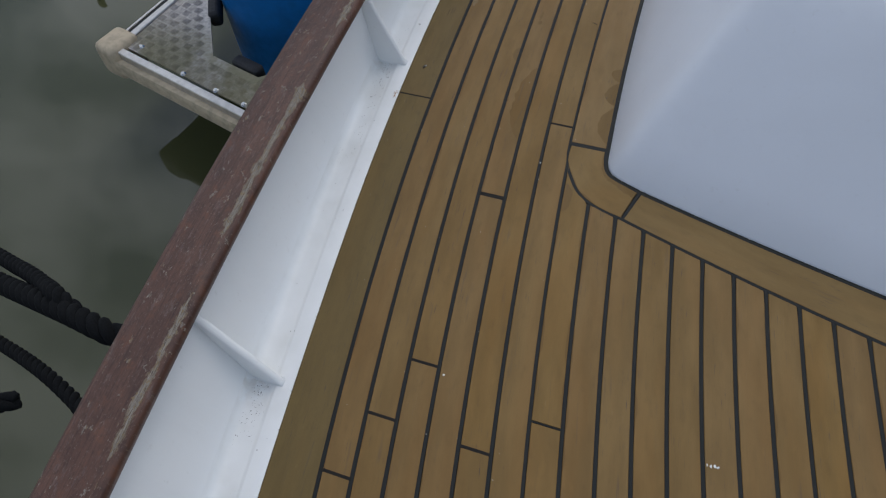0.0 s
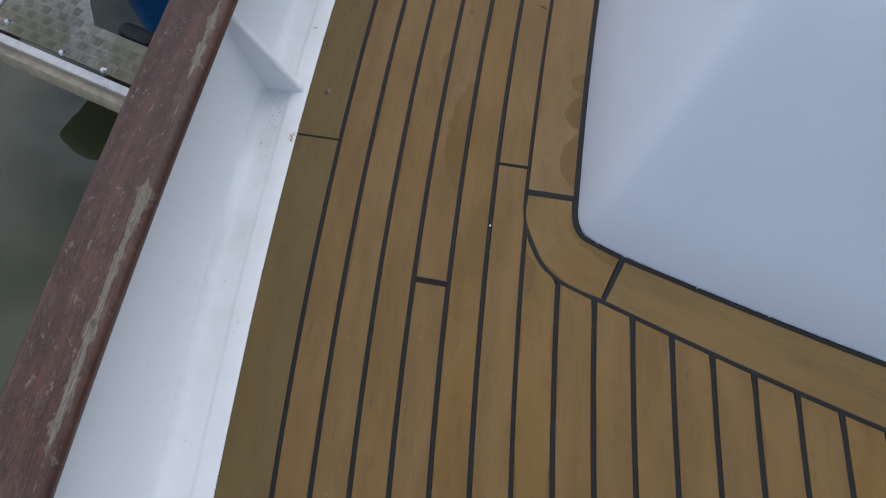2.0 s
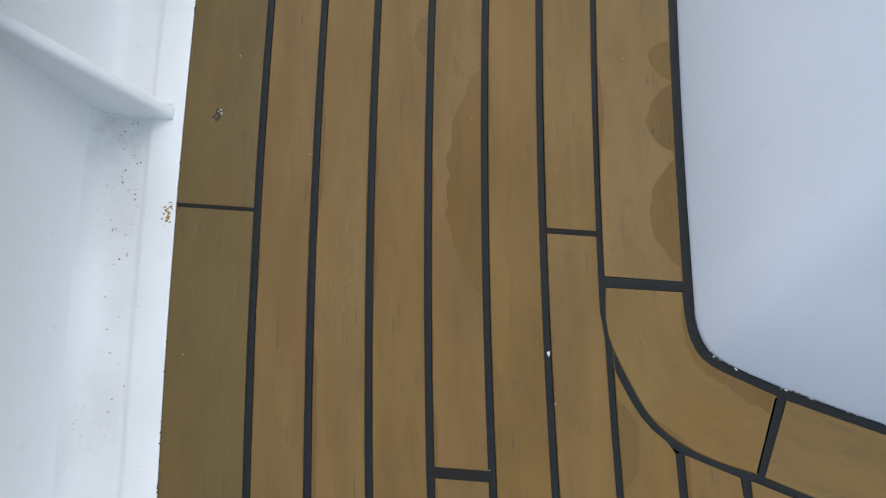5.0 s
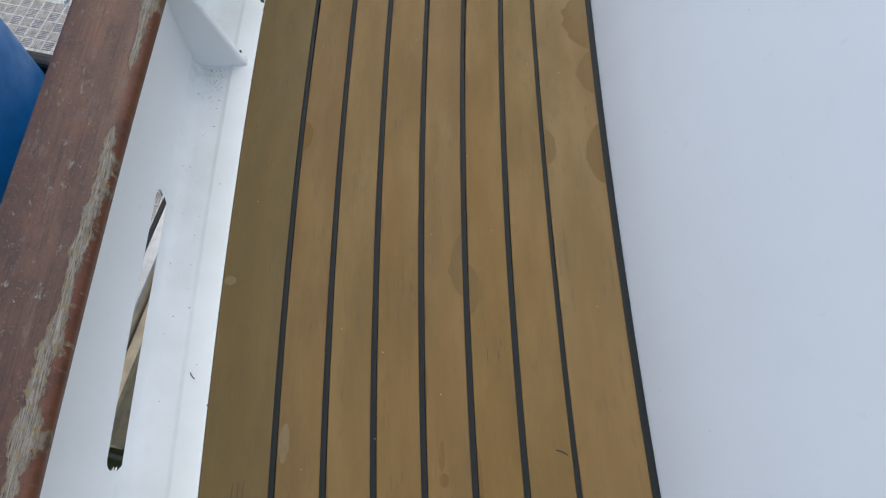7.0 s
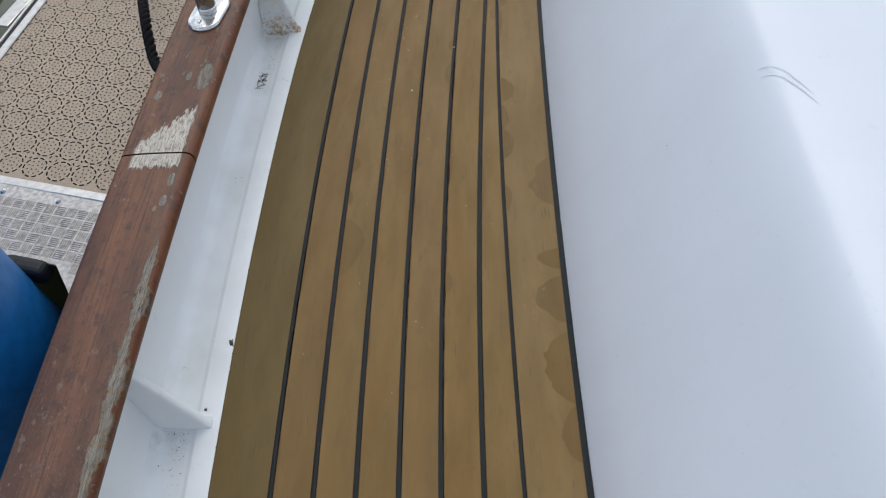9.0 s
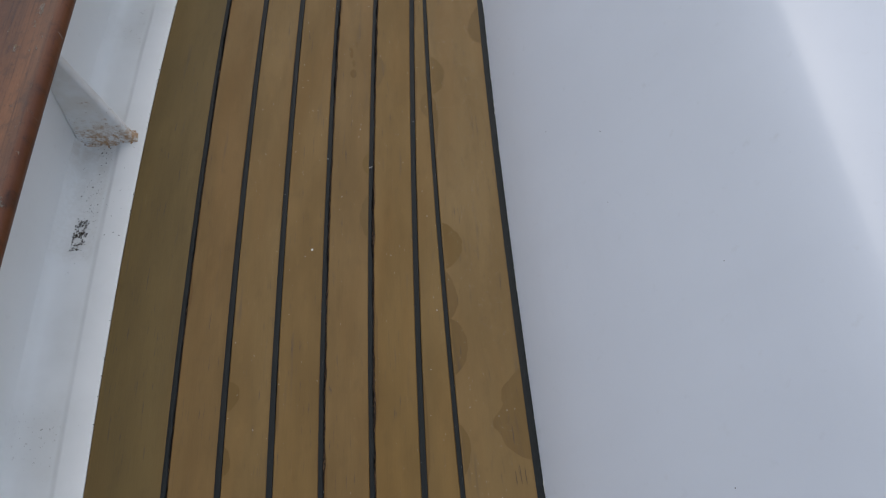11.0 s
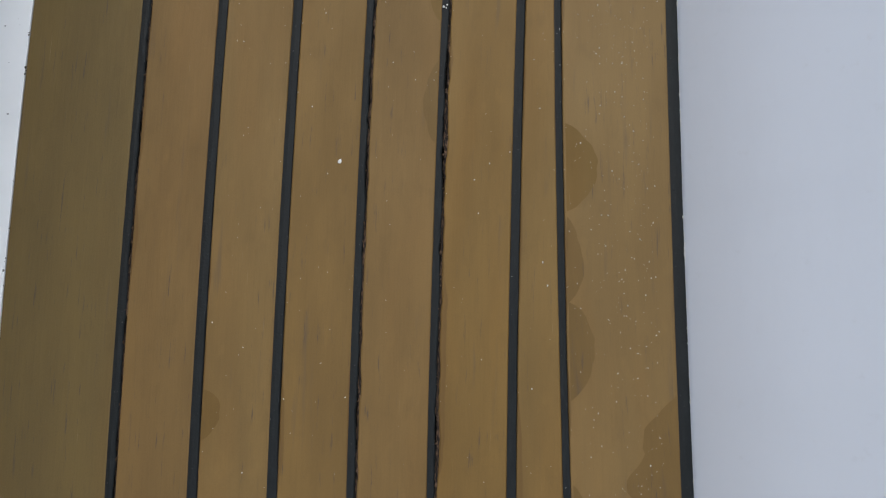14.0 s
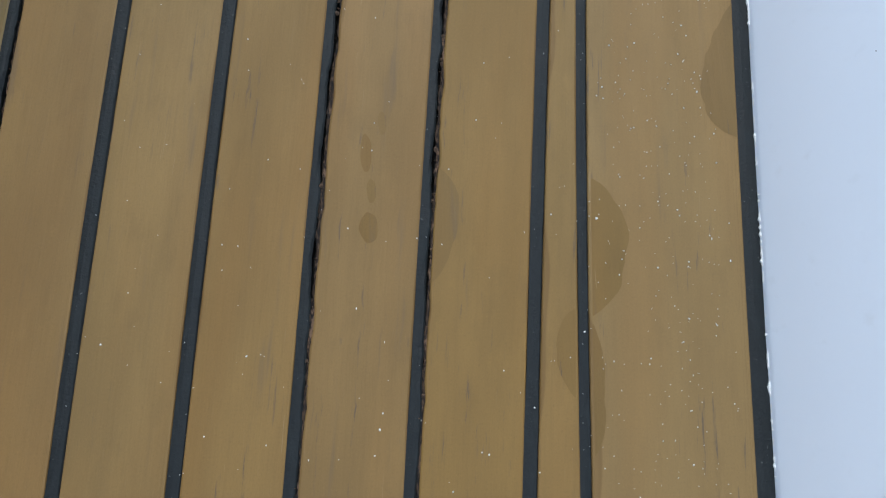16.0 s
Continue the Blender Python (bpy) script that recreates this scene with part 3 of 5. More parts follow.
OUTER_BUTT, MARGIN_BUTT = 0.321, 0.266
BUTTS = {7: [0.321, 3.3], 6: [-0.756, 3.0], 5: [-0.611, 3.9], 4: [-0.466, 3.4], 3: [0.0300, 3.1], 2: [-0.620, 3.7], 1: [0.3195]}
for i, butts in BUTTS.items():
    lo = DECK_AFT
    mat = TEAK_OLIVE if i == 7 else TEAK
    left = line(lambda y, i=i: seam(i + 1, y), 0.0 if i == 7 else GAP)
    if i == 1:
        right = line(lambda y: fore_seam(1, y) if y < 0.2 else min(fore_seam(1, y), seam(1, y)) if y < 0.45 else seam(1, y), -GAP_1)
    else:
        right = line(lambda y, i=i: seam(i, y), -GAP)
    for a, b in cuts(lo, DECK_FWD, butts, 0.0062 if i == 3 else 0.0026 if i == 7 else 0.0036):
        for p, q in ((a, min(b, 1.6)), (1.6, b)) if a < 1.6 < b and i in (2, 3) else ((a, b),):
            if p == 1.6:
                # the same plank, finer where its edge is ragged
                r1, u1, e1 = plank_rings(left, right, steps(a, 1.6, 0.03)[:-1], False)
                r2, u2, e2 = plank_rings(left, right, steps(1.6, 2.9, 0.006) + steps(2.93, b, 0.05), True)
                part("plank", sweep_bm(r1 + r2, u1 + u2, e1 + e2), mat, deck)
            elif not (a < 1.6 < b and i in (2, 3)):
                plank(left, right, p, q, mat)
plank(line(lambda y: seam(1, y), GAP_1), line(lambda y: seam(0, y), -GAP), MARGIN_BUTT + 0.0025, DECK_FWD, TEAK_MARGIN)


def fore_plank(k):
    """A plank of the open deck, cut on the slant where it meets the front margin."""
    mid = front_end(k) if k > 1 else 0.10
    left, right = line(lambda y: fore_seam(k, y), GAP), line(lambda y: fore_seam(k + 1, y), -GAP)
    for a, b in cuts(DECK_AFT, mid, [-0.5235] if k == 1 else [-1.25 - 0.3 * (k % 3)]):
        ys = steps(a, b, 0.05)
        r, u, e = plank_rings(left, right, ys)
        if b == mid:
            for j, (x, y, z) in enumerate(r[-1]):
                yy = front_edge(x) - GAP * (1.0 if k > 1 else 0.6)
                r[-1][j] = (x, yy, z)
            if k == 1:
                # this one runs out to a tip between its seam and the curved corner piece
                r, u, e = [], [], []
                for i in range(25):
                    y = a + (0.045 - a) * i / 12 if i <= 12 else 0.045 + (0.196 - 0.045) * (i - 12) / 12
                    lx, rx = left(y)[0], min(right(y)[0], corner_x(y) - GAP)
                    rx = max(rx, lx + 0.0006)
                    w = rx - lx
                    row = ((0, -0.013), (0, -0.0012), (min(0.0012, w / 4), 0), (w / 2, 0), (w - min(0.0012, w / 4), 0), (w, -0.0012), (w, -0.013))
                    r.append([(lx + q, y, z) for q, z in row])
                    u.append([(q, y) for q, z in row])
                    e.append([(min(q, w - q), y) for q, z in row])
        part("plank", sweep_bm(r, u, e), TEAK, deck)


# outer line of the curved corner piece, from seam 1 round to the front margin
CORNER_OUT = bent([(seam(1, 0.256), 0.2545, 0), (seam(1, 0.20) - 0.001, 0.20, 0), (0.215, 0.145, 0), (0.243, 0.103, 0), (0.278, 0.077, 0), (0.320, 0.0605, 0), (0.366, 0.0495, 0)], 8)
CORNER_IN = bent([(0.2848, 0.2555, 0), (0.2885, 0.225, 0), (0.294, 0.203, 0), (0.304, 0.186, 0), (0.321, 0.174, 0), (0.355, 0.1605, 0), (0.392, 0.1465, 0)], 8)


def front_edge(x):
    """Outer edge of corner piece and front margin at x."""
    if x >= 0.366:
        return front_out(x)
    low = [p for p in CORNER_OUT if p.y < 0.215]
    for p, q in zip(low, low[1:]):
        if p.x <= x <= q.x:
            return p.y + (q.y - p.y) * (x - p.x) / max(1e-6, q.x - p.x)
    return low[0].y


def corner_x(y):
    """x of the outer edge of the corner piece at y."""
    for p, q in zip(CORNER_OUT, CORNER_OUT[1:]):
        if q.y <= y <= p.y:
            return p.x + (q.x - p.x) * (p.y - y) / max(1e-6, p.y - q.y)
    return CORNER_OUT[0].x if y > CORNER_OUT[0].y else FRONT_X


for k in range(1, 29):
    fore_plank(k)

corner_rings, corner_uv, corner_edge = [], [], []
for i, (o, n) in enumerate(zip(CORNER_OUT, CORNER_IN)):
    o, n = o.copy(), n.copy()
    d = (n - o).normalized()
    o, n = o + d * GAP, n - d * GAP
    if i == len(CORNER_OUT) - 1:
        o.x, n.x = o.x - 0.0055, n.x - 0.0055
    w = (n - o).length
    row = ((0, -0.013), (0, -0.0016), (0.0016, 0), (w / 2, 0), (w - 0.0016, 0), (w, -0.0016), (w, -0.013))
    corner_rings.append([(*(o + (n - o) * s / w).xy, z) for s, z in row])
    corner_uv.append([(s, i * 0.008) for s, z in row])
    corner_edge.append([(min(s, w - s), i * 0.008) for s, z in row])
part("plank", sweep_bm(corner_rings, corner_uv, corner_edge), TEAK_MARGIN, deck, "curved corner margin plank")
fr, fu, fe = [], [], []
for i in range(60):
    s = i / 59
    xo, xi = 0.3715 + s * (FRONT_X - 0.3715), 0.3985 + s * (FRONT_X - 0.3985)
    a, b = Vector((xo, front_out(xo) + GAP, 0)), Vector((xi, front_in(xi) - GAP, 0))
    w = (b - a).length
    row = ((0, -0.013), (0, -0.0016), (0.0016, 0), (w / 2, 0), (w - 0.0016, 0), (w, -0.0016), (w, -0.013))
    fr.append([(*(a + (b - a) * q / w).xy, z) for q, z in row])
    fu.append([(q, xo) for q, z in row])
    fe.append([(min(q, w - q), xo) for q, z in row])
part("plank", sweep_bm(fr, fu, fe), TEAK_MARGIN, deck, "margin plank along the cabin front")


def caulk(points_fn, ys, half=GAP, ragged=False, proud=-0.0006):
    """A bead of black caulk along a line. Ragged: its right edge has torn loose and frayed."""
    rings = []
    for y in ys:
        x, yy = points_fn(y)
        x += 0.0009 * noise.noise(Vector((x * 3, y * 5, 8.0)))
        half2 = half + 0.0007 * noise.noise(Vector((x * 5, y * 9, 11.0))) + 0.0005 * noise.noise(Vector((x * 5, y * 45, 13.0)))
        l, r, m = x - half2 - 0.0003, x + half2 + 0.0003, 0.0
        wob = 0.0005 * noise.noise(Vector((x * 7, y * 14, 1.0)))
        if ragged:
            on = min(1.0, max(0.0, (y - 1.3) / 0.4)) * (0.45 + 0.55 * min(1.0, max(0.0, 0.5 + 1.6 * noise.noise(Vector((x, y * 3.1, 9.0))))))
            r -= on * (0.0030 + 0.0020 * noise.noise(Vector((x * 5, y * 26, 3.0))) + 0.0012 * noise.noise(Vector((x * 5, y * 130, 7.0))))
            m = on * 0.0010 * noise.noise(Vector((x * 3, y * 90, 4.0)))
        rings.append([(l, yy, proud - 0.004), (l, yy, proud), (x - 0.001, yy, proud + 0.0004 + wob), (r - 0.0012, yy, proud + m), (r, yy, proud - 0.0012 + m), (r, yy, proud - 0.006)])
    return part("caulk", sweep_bm(rings), CAULK, deck)


for i in range(2, 8):
    if i in (3, 4, 7):
        caulk(lambda y, i=i: (seam(i, y), y), steps(DECK_AFT, 1.5, 0.03) + steps(1.505, 2.9, 0.005) + steps(2.93, DECK_FWD, 0.05), ragged=True)
    else:
        caulk(lambda y, i=i: (seam(i, y), y), steps(DECK_AFT, DECK_FWD, 0.012))
caulk(lambda y: (seam(1, y), y), steps(0.20, DECK_FWD, 0.008), GAP_1)
caulk(lambda y: (fore_seam(1, y), y), steps(DECK_AFT, 0.215, 0.03))
caulk(lambda y: (seam(0, y) + 0.001, y), steps(0.235, DECK_FWD, 0.012), 0.0062)
for k in range(2, 30):
    caulk(lambda y, k=k: (fore_seam(k, y), y), steps(DECK_AFT, front_edge(fore_seam(k, 0.0)) - 0.002, 0.05))


def caulk_path(points, half, material=CAULK):
    rings = []
    for i, p in enumerate(points):
        d = (points[min(i + 1, len(points) - 1)] - points[max(i - 1, 0)]).normalized()
        s = Vector((-d.y, d.x, 0)) * (half + 0.0003)
        c = Vector((p.x, p.y, 0))
        rings.append([c - s + Vector((0, 0, -0.006)), c - s + Vector((0, 0, -0.0006)), c + Vector((0, 0, -0.0002)), c + s + Vector((0, 0, -0.0006)), c + s + Vector((0, 0, -0.006))])
    return part("caulk", sweep_bm(rings), material, deck)


caulk_path([p for p in CORNER_OUT if p.y < 0.21] + [Vector((0.366 + s * (FRONT_X - 0.366), front_out(0.366 + s * (FRONT_X - 0.366)), 0)) for s in (i / 60 for i in range(1, 61))], GAP)
caulk_path(CORNER_IN + [Vector((0.392 + s * (FRONT_X - 0.392), front_in(0.392 + s * (FRONT_X - 0.392)), 0)) for s in (i / 60 for i in range(1, 61))], 0.0055)
caulk_path([CORNER_OUT[-1], CORNER_IN[-1]], 0.0060)
for i, butts in BUTTS.items():
    for q in butts:
        xr = seam(i, q) if i != 1 else min(seam(1, q), fore_seam(1, q))
        caulk_path([Vector((seam(i + 1, q), q, 0)), Vector((xr, q, 0))], 0.0062 if i == 3 else 0.0026 if i == 7 else 0.0036, GROOVE)
caulk_path([Vector((seam(1, 0.262), 0.2610, 0)), Vector((0.286, 0.2628, 0))], 0.0060)
caulk_path([Vector((fore_seam(1, -0.5235), -0.5235, 0)), Vector((fore_seam(2, -0.5235), -0.5235, 0))], 0.0014)

# ---- gutter and bulwark ----
GUTTER_PROFILE = ((0.0, -0.012), (0.0, 0.0008), (0.0025, 0.0015), (0.036, 0.0015), (0.041, 0.0004), (0.044, -0.003), (0.050, -0.0045), (0.082, -0.005), (0.094, -0.003), (0.102, 0.003), (0.1065, 0.012), (0.108, 0.022))


def wall_x(y, z):
    """Inner face of the bulwark: from the gutter up to beneath the rail."""
    low, high = seam(8, y) - 0.108, rail_inner(y) - RAIL_W * 0.48
    return low + (high - low) * max(0.0, z - 0.022) / 0.24


ys_long = steps(DECK_AFT, DECK_FWD, 0.04)
SLOT_Y0, SLOT_Y1, SLOT_Z, SLOT_H = 0.733, 1.178, 0.0365, 0.0128
ys_long = sorted(ys_long + [SLOT_Y0 + 0.002, SLOT_Y0 + 0.012, SLOT_Y1 - 0.012, SLOT_Y1 - 0.002])


def gutter_top(y):
    """The gutter's upper lip is cut down along the freeing slot."""
    return (0.1066, 0.0115) if SLOT_Y0 + 0.01 < y < SLOT_Y1 - 0.01 else GUTTER_PROFILE[-1]


gut_rings = [[(seam(8, y) - d, y, z) for d, z in GUTTER_PROFILE[:-1] + (gutter_top(y),)] for y in ys_long]
gut_uv = [[(d, y) for d, z in GUTTER_PROFILE] for y in ys_long]
gutter = part("gutter", sweep_bm(gut_rings, gut_uv, caps=False), GUTTER)
tagged(smooth_by_angle(gutter, 40), "white painted steel gutter with grime along the deck edge", "gutter", kind="structure")

def slot_half(y):
    r = SLOT_H
    if y <= SLOT_Y0 or y >= SLOT_Y1:
        return 0.0008
    m = min(y - SLOT_Y0, SLOT_Y1 - y)
    return max(0.0008, SLOT_H * math.sqrt(max(0.0, 1 - (1 - m / r) ** 2)) if m < r else SLOT_H)


ys_wall = sorted(set([round(y, 4) for y in steps(DECK_AFT, DECK_FWD, 0.04)] + [SLOT_Y0 + d for d in (0, 0.0015, 0.004, 0.008, 0.0125)] + [SLOT_Y1 - d for d in (0, 0.0015, 0.004, 0.008, 0.0125)]))
wall_bm = bmesh.new()
grid = []
for y in ys_wall:
    h = slot_half(y)
    zs = [0.022, SLOT_Z - h, SLOT_Z + h, 0.085, 0.15, 0.21, 0.262]
    inner = [wall_bm.verts.new((wall_x(y, z), y, z)) for z in zs]
    outer = [wall_bm.verts.new((wall_x(y, z) - 0.004, y, z)) for z in zs]
    grid.append((inner, outer))
for a in range(len(ys_wall) - 1):
    in_slot = SLOT_Y0 - 1e-6 <= ys_wall[a] and ys_wall[a + 1] <= SLOT_Y1 + 1e-6
    for j in range(6):
        (i0, o0), (i1, o1) = grid[a], grid[a + 1]
        if in_slot and j == 0 and ys_wall[a] > SLOT_Y0 + 0.007 and ys_wall[a + 1] < SLOT_Y1 - 0.007:
            continue
        if in_slot and j == 1:
            wall_bm.faces.new((i0[2], o0[2], o1[2], i1[2]))
            continue
        wall_bm.faces.new((i0[j], i0[j + 1], i1[j + 1], i1[j]))
        wall_bm.faces.new((o0[j], o1[j], o1[j + 1], o0[j + 1]))
bulwark = tagged(smooth_by_angle(part("wall_bulwark", wall_bm, WHITE), 40), "low white painted steel bulwark with a long freeing slot", "bulwark", kind="structure")

hull_rings = []
for y in steps(DECK_AFT, DECK_FWD, 0.12):
    x = wall_x(y, 0.03) - 0.006
    hull_rings.append([(x, y, -0.012), (x - 0.012, y, -0.25), (x + 0.02, y, -0.9), (x + 0.22, y, -1.7), (x + 0.6, y, -2.6), (far_side(y), y, -2.6), (far_side(y), y, -0.041)])
tagged(smooth_by_angle(part("hull", sweep_bm(hull_rings), HULL), 40), "white painted steel hull side below the rail", "boat hull", kind="structure")

# ---- cap rail ----
cap_rail = empty("cap_rail", "varnished hardwood cap rail, flaked to grey wood at its edge", "rail", kind="structure")
JOINT_Y = 1.857


def rail_piece(a, b):
    prof = ((0.006, -RAIL_T), (0.001, -RAIL_T + 0.006), (0.0, -RAIL_T * 0.5), (0.001, -0.010), (0.0045, -0.0035), (0.012, -0.0004), (0.035, 0.0008), (RAIL_W / 2, 0.0014), (RAIL_W - 0.035, 0.0008), (RAIL_W - 0.012, -0.0006), (RAIL_W - 0.004, -0.004), (RAIL_W, -0.012), (RAIL_W, -RAIL_T * 0.7), (RAIL_W - 0.006, -RAIL_T))
    rings, uvs = [], []
    for y in steps(a, b, 0.03):
        x = rail_inner(y)
        rings.append([(x - d, y, RAIL_TOP + z) for d, z in prof])
        uvs.append([(d, y) for d, z in prof])
    return smooth_by_angle(part("rail_length", sweep_bm(rings, uvs, closed=True), RAIL, cap_rail), 50)


rail_piece(DECK_AFT, JOINT_Y - 0.0018)
rail_piece(JOINT_Y + 0.0018, DECK_FWD)


# ---- brackets under the rail ----
def bracket(y, rusty=False):
    """A triangular steel web from the gutter to the rail."""
    foot, base, top = seam(8, y) - (0.022 if y < 0 else 0.012), wall_x(y, 0.02) - 0.001, wall_x(y, 0.25) - 0.001
    outline = [(foot, 0.0016), (foot, 0.007), (foot - 0.006, 0.012), (top + 0.020, 0.250), (top, 0.256), (base, 0.002), (seam(8, y) - 0.088, -0.0045), (seam(8, y) - 0.046, -0.004)]
    h, rows = 0.0088, []
    for q in (-1.0, -0.93, -0.75, -0.4, 0.0, 0.4, 0.75, 0.93, 1.0):
        drop = 0.0060 * (1 - math.sqrt(max(0.0, 1 - abs(q) ** 2.4)))
        row = []
        for j, (x, z) in enumerate(outline):
            if 0 < j < 4:
                x, z = x - 0.8 * drop, z - 0.55 * drop
            row.append((x, y + q * h + 0.010 * (foot - x) / 0.2 - 0.003, z))
        rows.append(row)
    bm = sweep_bm(rows, closed=True)
    thing = empty("bulwark_bracket", "white triangular steel bracket, rust stained at its foot" if rusty else "white painted triangular steel bracket under the cap rail", "bracket", "bulwark brackets")
    smooth_by_angle(part("web", bm, RUSTY if rusty else WHITE, thing), 40)
    for side in (-1, 1):
        beads = []
        for i in range(13):
            x = foot - 0.004 - (foot - base - 0.006) * i / 12
            d = seam(8, y) - x
            z = 0.0018 if d < 0.040 else -0.0042 if d < 0.09 else -0.001
            beads.append((x, y + side * (h + 0.0008), z + 0.0006 * math.sin(i * 2.4)))
        part("weld_bead", tube_bm(beads, 0.0026, 8), RUSTY if rusty else WHITE, thing, smooth=True)
    return thing


for y, rusty in ((-1.66, False), (-0.605, False), (0.442, False), (1.482, False), (2.545, True), (3.6, False)):
    bracket(y, rusty)


# ---- stanchions ----
def stanchion(x, y, bend):
    """A bent steel tube on an oval polished foot."""
    s = empty("stanchion", "polished steel rail stanchion on an oval foot plate", "stanchion", "stanchions on the cap rail")
    s.location = (x, y, RAIL_TOP + 0.001)
    rings = []
    turn = radians(12)
    for r, z in ((1.0, 0.0), (1.0, 0.004), (0.96, 0.007), (0.90, 0.0085), (0.5, 0.010), (0.4, 0.010)):
        ring = []
        for a in np.linspace(0, 2 * math.pi, 40, endpoint=False):
            px, py = 0.034 * math.cos(a), 0.034 * math.sin(a) + math.copysign(0.024, math.sin(a))
            ring.append((r * (px * math.cos(turn) + py * math.sin(turn)), r * (py * math.cos(turn) - px * math.sin(turn)), z))
        rings.append(ring)
    foot = part("foot_plate", sweep_bm(rings, closed=True), STEEL, s, "polished oval foot plate", True)
    part("collar", tube_bm([(0, 0, 0.008), (0, 0, 0.016), (0, 0, 0.022)], 0.0195, 24), STEEL, s, smooth=True)
    part("tube", tube_bm(bent([(0, 0, 0.01), (0, 0, 0.08), (0, 0, bend - 0.05), (0, 0, bend - 0.012), (-0.006, 0.001, bend + 0.012), (-0.025, 0.004, bend + 0.055), (-0.085, 0.014, bend + 0.19), (-0.16, 0.025, bend + 0.36)], 6), 0.0185, 24), TUBE_STEEL, s, "bent steel tube", True)
    for dx, dy in ((0.012, 0.036), (-0.012, -0.036)):
        bm = bmesh.new()
        bmesh.ops.create_uvsphere(bm, u_segments=10, v_segments=6, radius=0.0055)
        bmesh.ops.scale(bm, vec=(1, 1, 0.45), verts=bm.verts)
        bmesh.ops.translate(bm, vec=(dx, dy, 0.0098), verts=bm.verts)
        part("screw", bm, STEEL, foot)
    return s


stanchion(-0.490, 0.520, 0.155)
stanchion(-0.422, 2.234, 0.30)

# ---- cabin ----
CABIN_H = 0.457


FRONT_TOP = 0.425


def cabin_lines():
    """Base and top outlines of the cabin, matched point by point."""
    base, top = [], []
    for i in range(40):
        s = i / 39
        yb, yt = DECK_FWD + (0.262 - DECK_FWD) * s, DECK_FWD + (0.600 - DECK_FWD) * s
        base.append((seam(0, yb) + 0.0065, yb))
        top.append((seam(0, yt) + 0.272 + 0.32 * max(0.0, 0.92 - yt) ** 2, yt))
    x0, y0 = base[-1]
    arc_b = bent([(x0, y0, 0), (0.296, 0.222, 0), (0.311, 0.190, 0), (0.342, 0.1715, 0), (0.392, 0.1535, 0)], 4)
    arc_t = bent([(top[-1][0], top[-1][1], 0), (0.5775, 0.563, 0), (0.592, 0.540, 0), (0.618, 0.522, 0), (0.664, FRONT_TOP + front_in(0.634), 0)], 4)
    base += [(p.x, p.y) for p in arc_b[1:]]
    top += [(p.x, p.y) for p in arc_t[1:]]
    for i in range(1, 30):
        s = i / 29
        xb, xt = 0.392 + s * (FRONT_X - 0.392), 0.664 + s * (FRONT_X - 0.664)
        base.append((xb, front_in(xb) + 0.0062))
        top.append((xt, front_in(xt - 0.03) + FRONT_TOP))
    return base, top


cb, ct = cabin_lines()
PROFILE = ((0.0, -0.012), (0.0, 0.0), (0.004, 0.012), (0.2, 0.215), (0.42, 0.445), (0.62, 0.652), (0.78, 0.812), (0.845, 0.872), (0.885, 0.905), (0.92, 0.931), (0.95, 0.950), (0.975, 0.9635), (0.998, 0.9735), (1.02, 0.9795), (1.045, 0.984), (1.08, 0.9885), (1.14, 0.994), (1.22, 0.999), (1.36, 1.004))
cab_rings = []
for (bx, by), (tx, ty) in zip(cb, ct):
    cab_rings.append([(bx + (tx - bx) * a, by + (ty - by) * a, CABIN_H * b) for a, b in PROFILE])
cabin_bm = sweep_bm(cab_rings, caps=False)
cabin_bm.verts.ensure_lookup_table()
n_prof = len(PROFILE)
rim = [cabin_bm.verts[i * n_prof + n_prof - 1] for i in range(len(cab_rings))]
far = cabin_bm.verts.new((FRONT_X, DECK_FWD, CABIN_H * 1.03))
mid = [cabin_bm.verts.new(v.co.lerp(far.co, 0.35) + Vector((0, 0, 0.0 if v in (rim[0], rim[-1]) else 0.004))) for v in rim]
for i in range(len(rim) - 1):
    cabin_bm.faces.new((rim[i], rim[i + 1], mid[i + 1], mid[i]))
    cabin_bm.faces.new((mid[i], mid[i + 1], far))
for side in (cab_rings[0], cab_rings[-1]):
    low = [(x, y, z) for x, y, z in side]
    tail = [(FRONT_X, DECK_FWD, CABIN_H * 1.03), (FRONT_X, DECK_FWD, -0.012)]
    cabin_bm.faces.new([cabin_bm.verts.new(p) for p in low + tail])
bmesh.ops.remove_doubles(cabin_bm, verts=cabin_bm.verts, dist=1e-5)
cabin = smooth_by_angle(part("wall_cabin", cabin_bm, CABIN_WHITE), 35)
tagged(cabin, "white moulded cabin trunk with sloping sides and rounded edges", "cabin", kind="structure")

# ---- water ----
WATER_Z = -2.05
wbm = bmesh.new()
bmesh.ops.create_grid(wbm, x_segments=8, y_segments=8, size=900)
bmesh.ops.translate(wbm, vec=(0, 0, WATER_Z), verts=wbm.verts)
tagged(part("water", wbm, WATER), "still murky green harbour water", "water", kind="structure")

# ---- pontoon ----
DOCK_Z = -1.45
DC = Vector((-3.0, 1.585, 0))
DU, DV = Vector((0.20, 0.98, 0)).normalized(), Vector((0.965, -0.262, 0)).normalized()
DOCK_L, DOCK_W, TREAD_L = 7.0, 1.66, 1.915


def dock(u, v, z=0.0):
    """A place on the pontoon: u along it from the end, v across it from the far side."""
    p = DC + DU * u + DV * v
    return Vector((p.x, p.y, DOCK_Z + z))


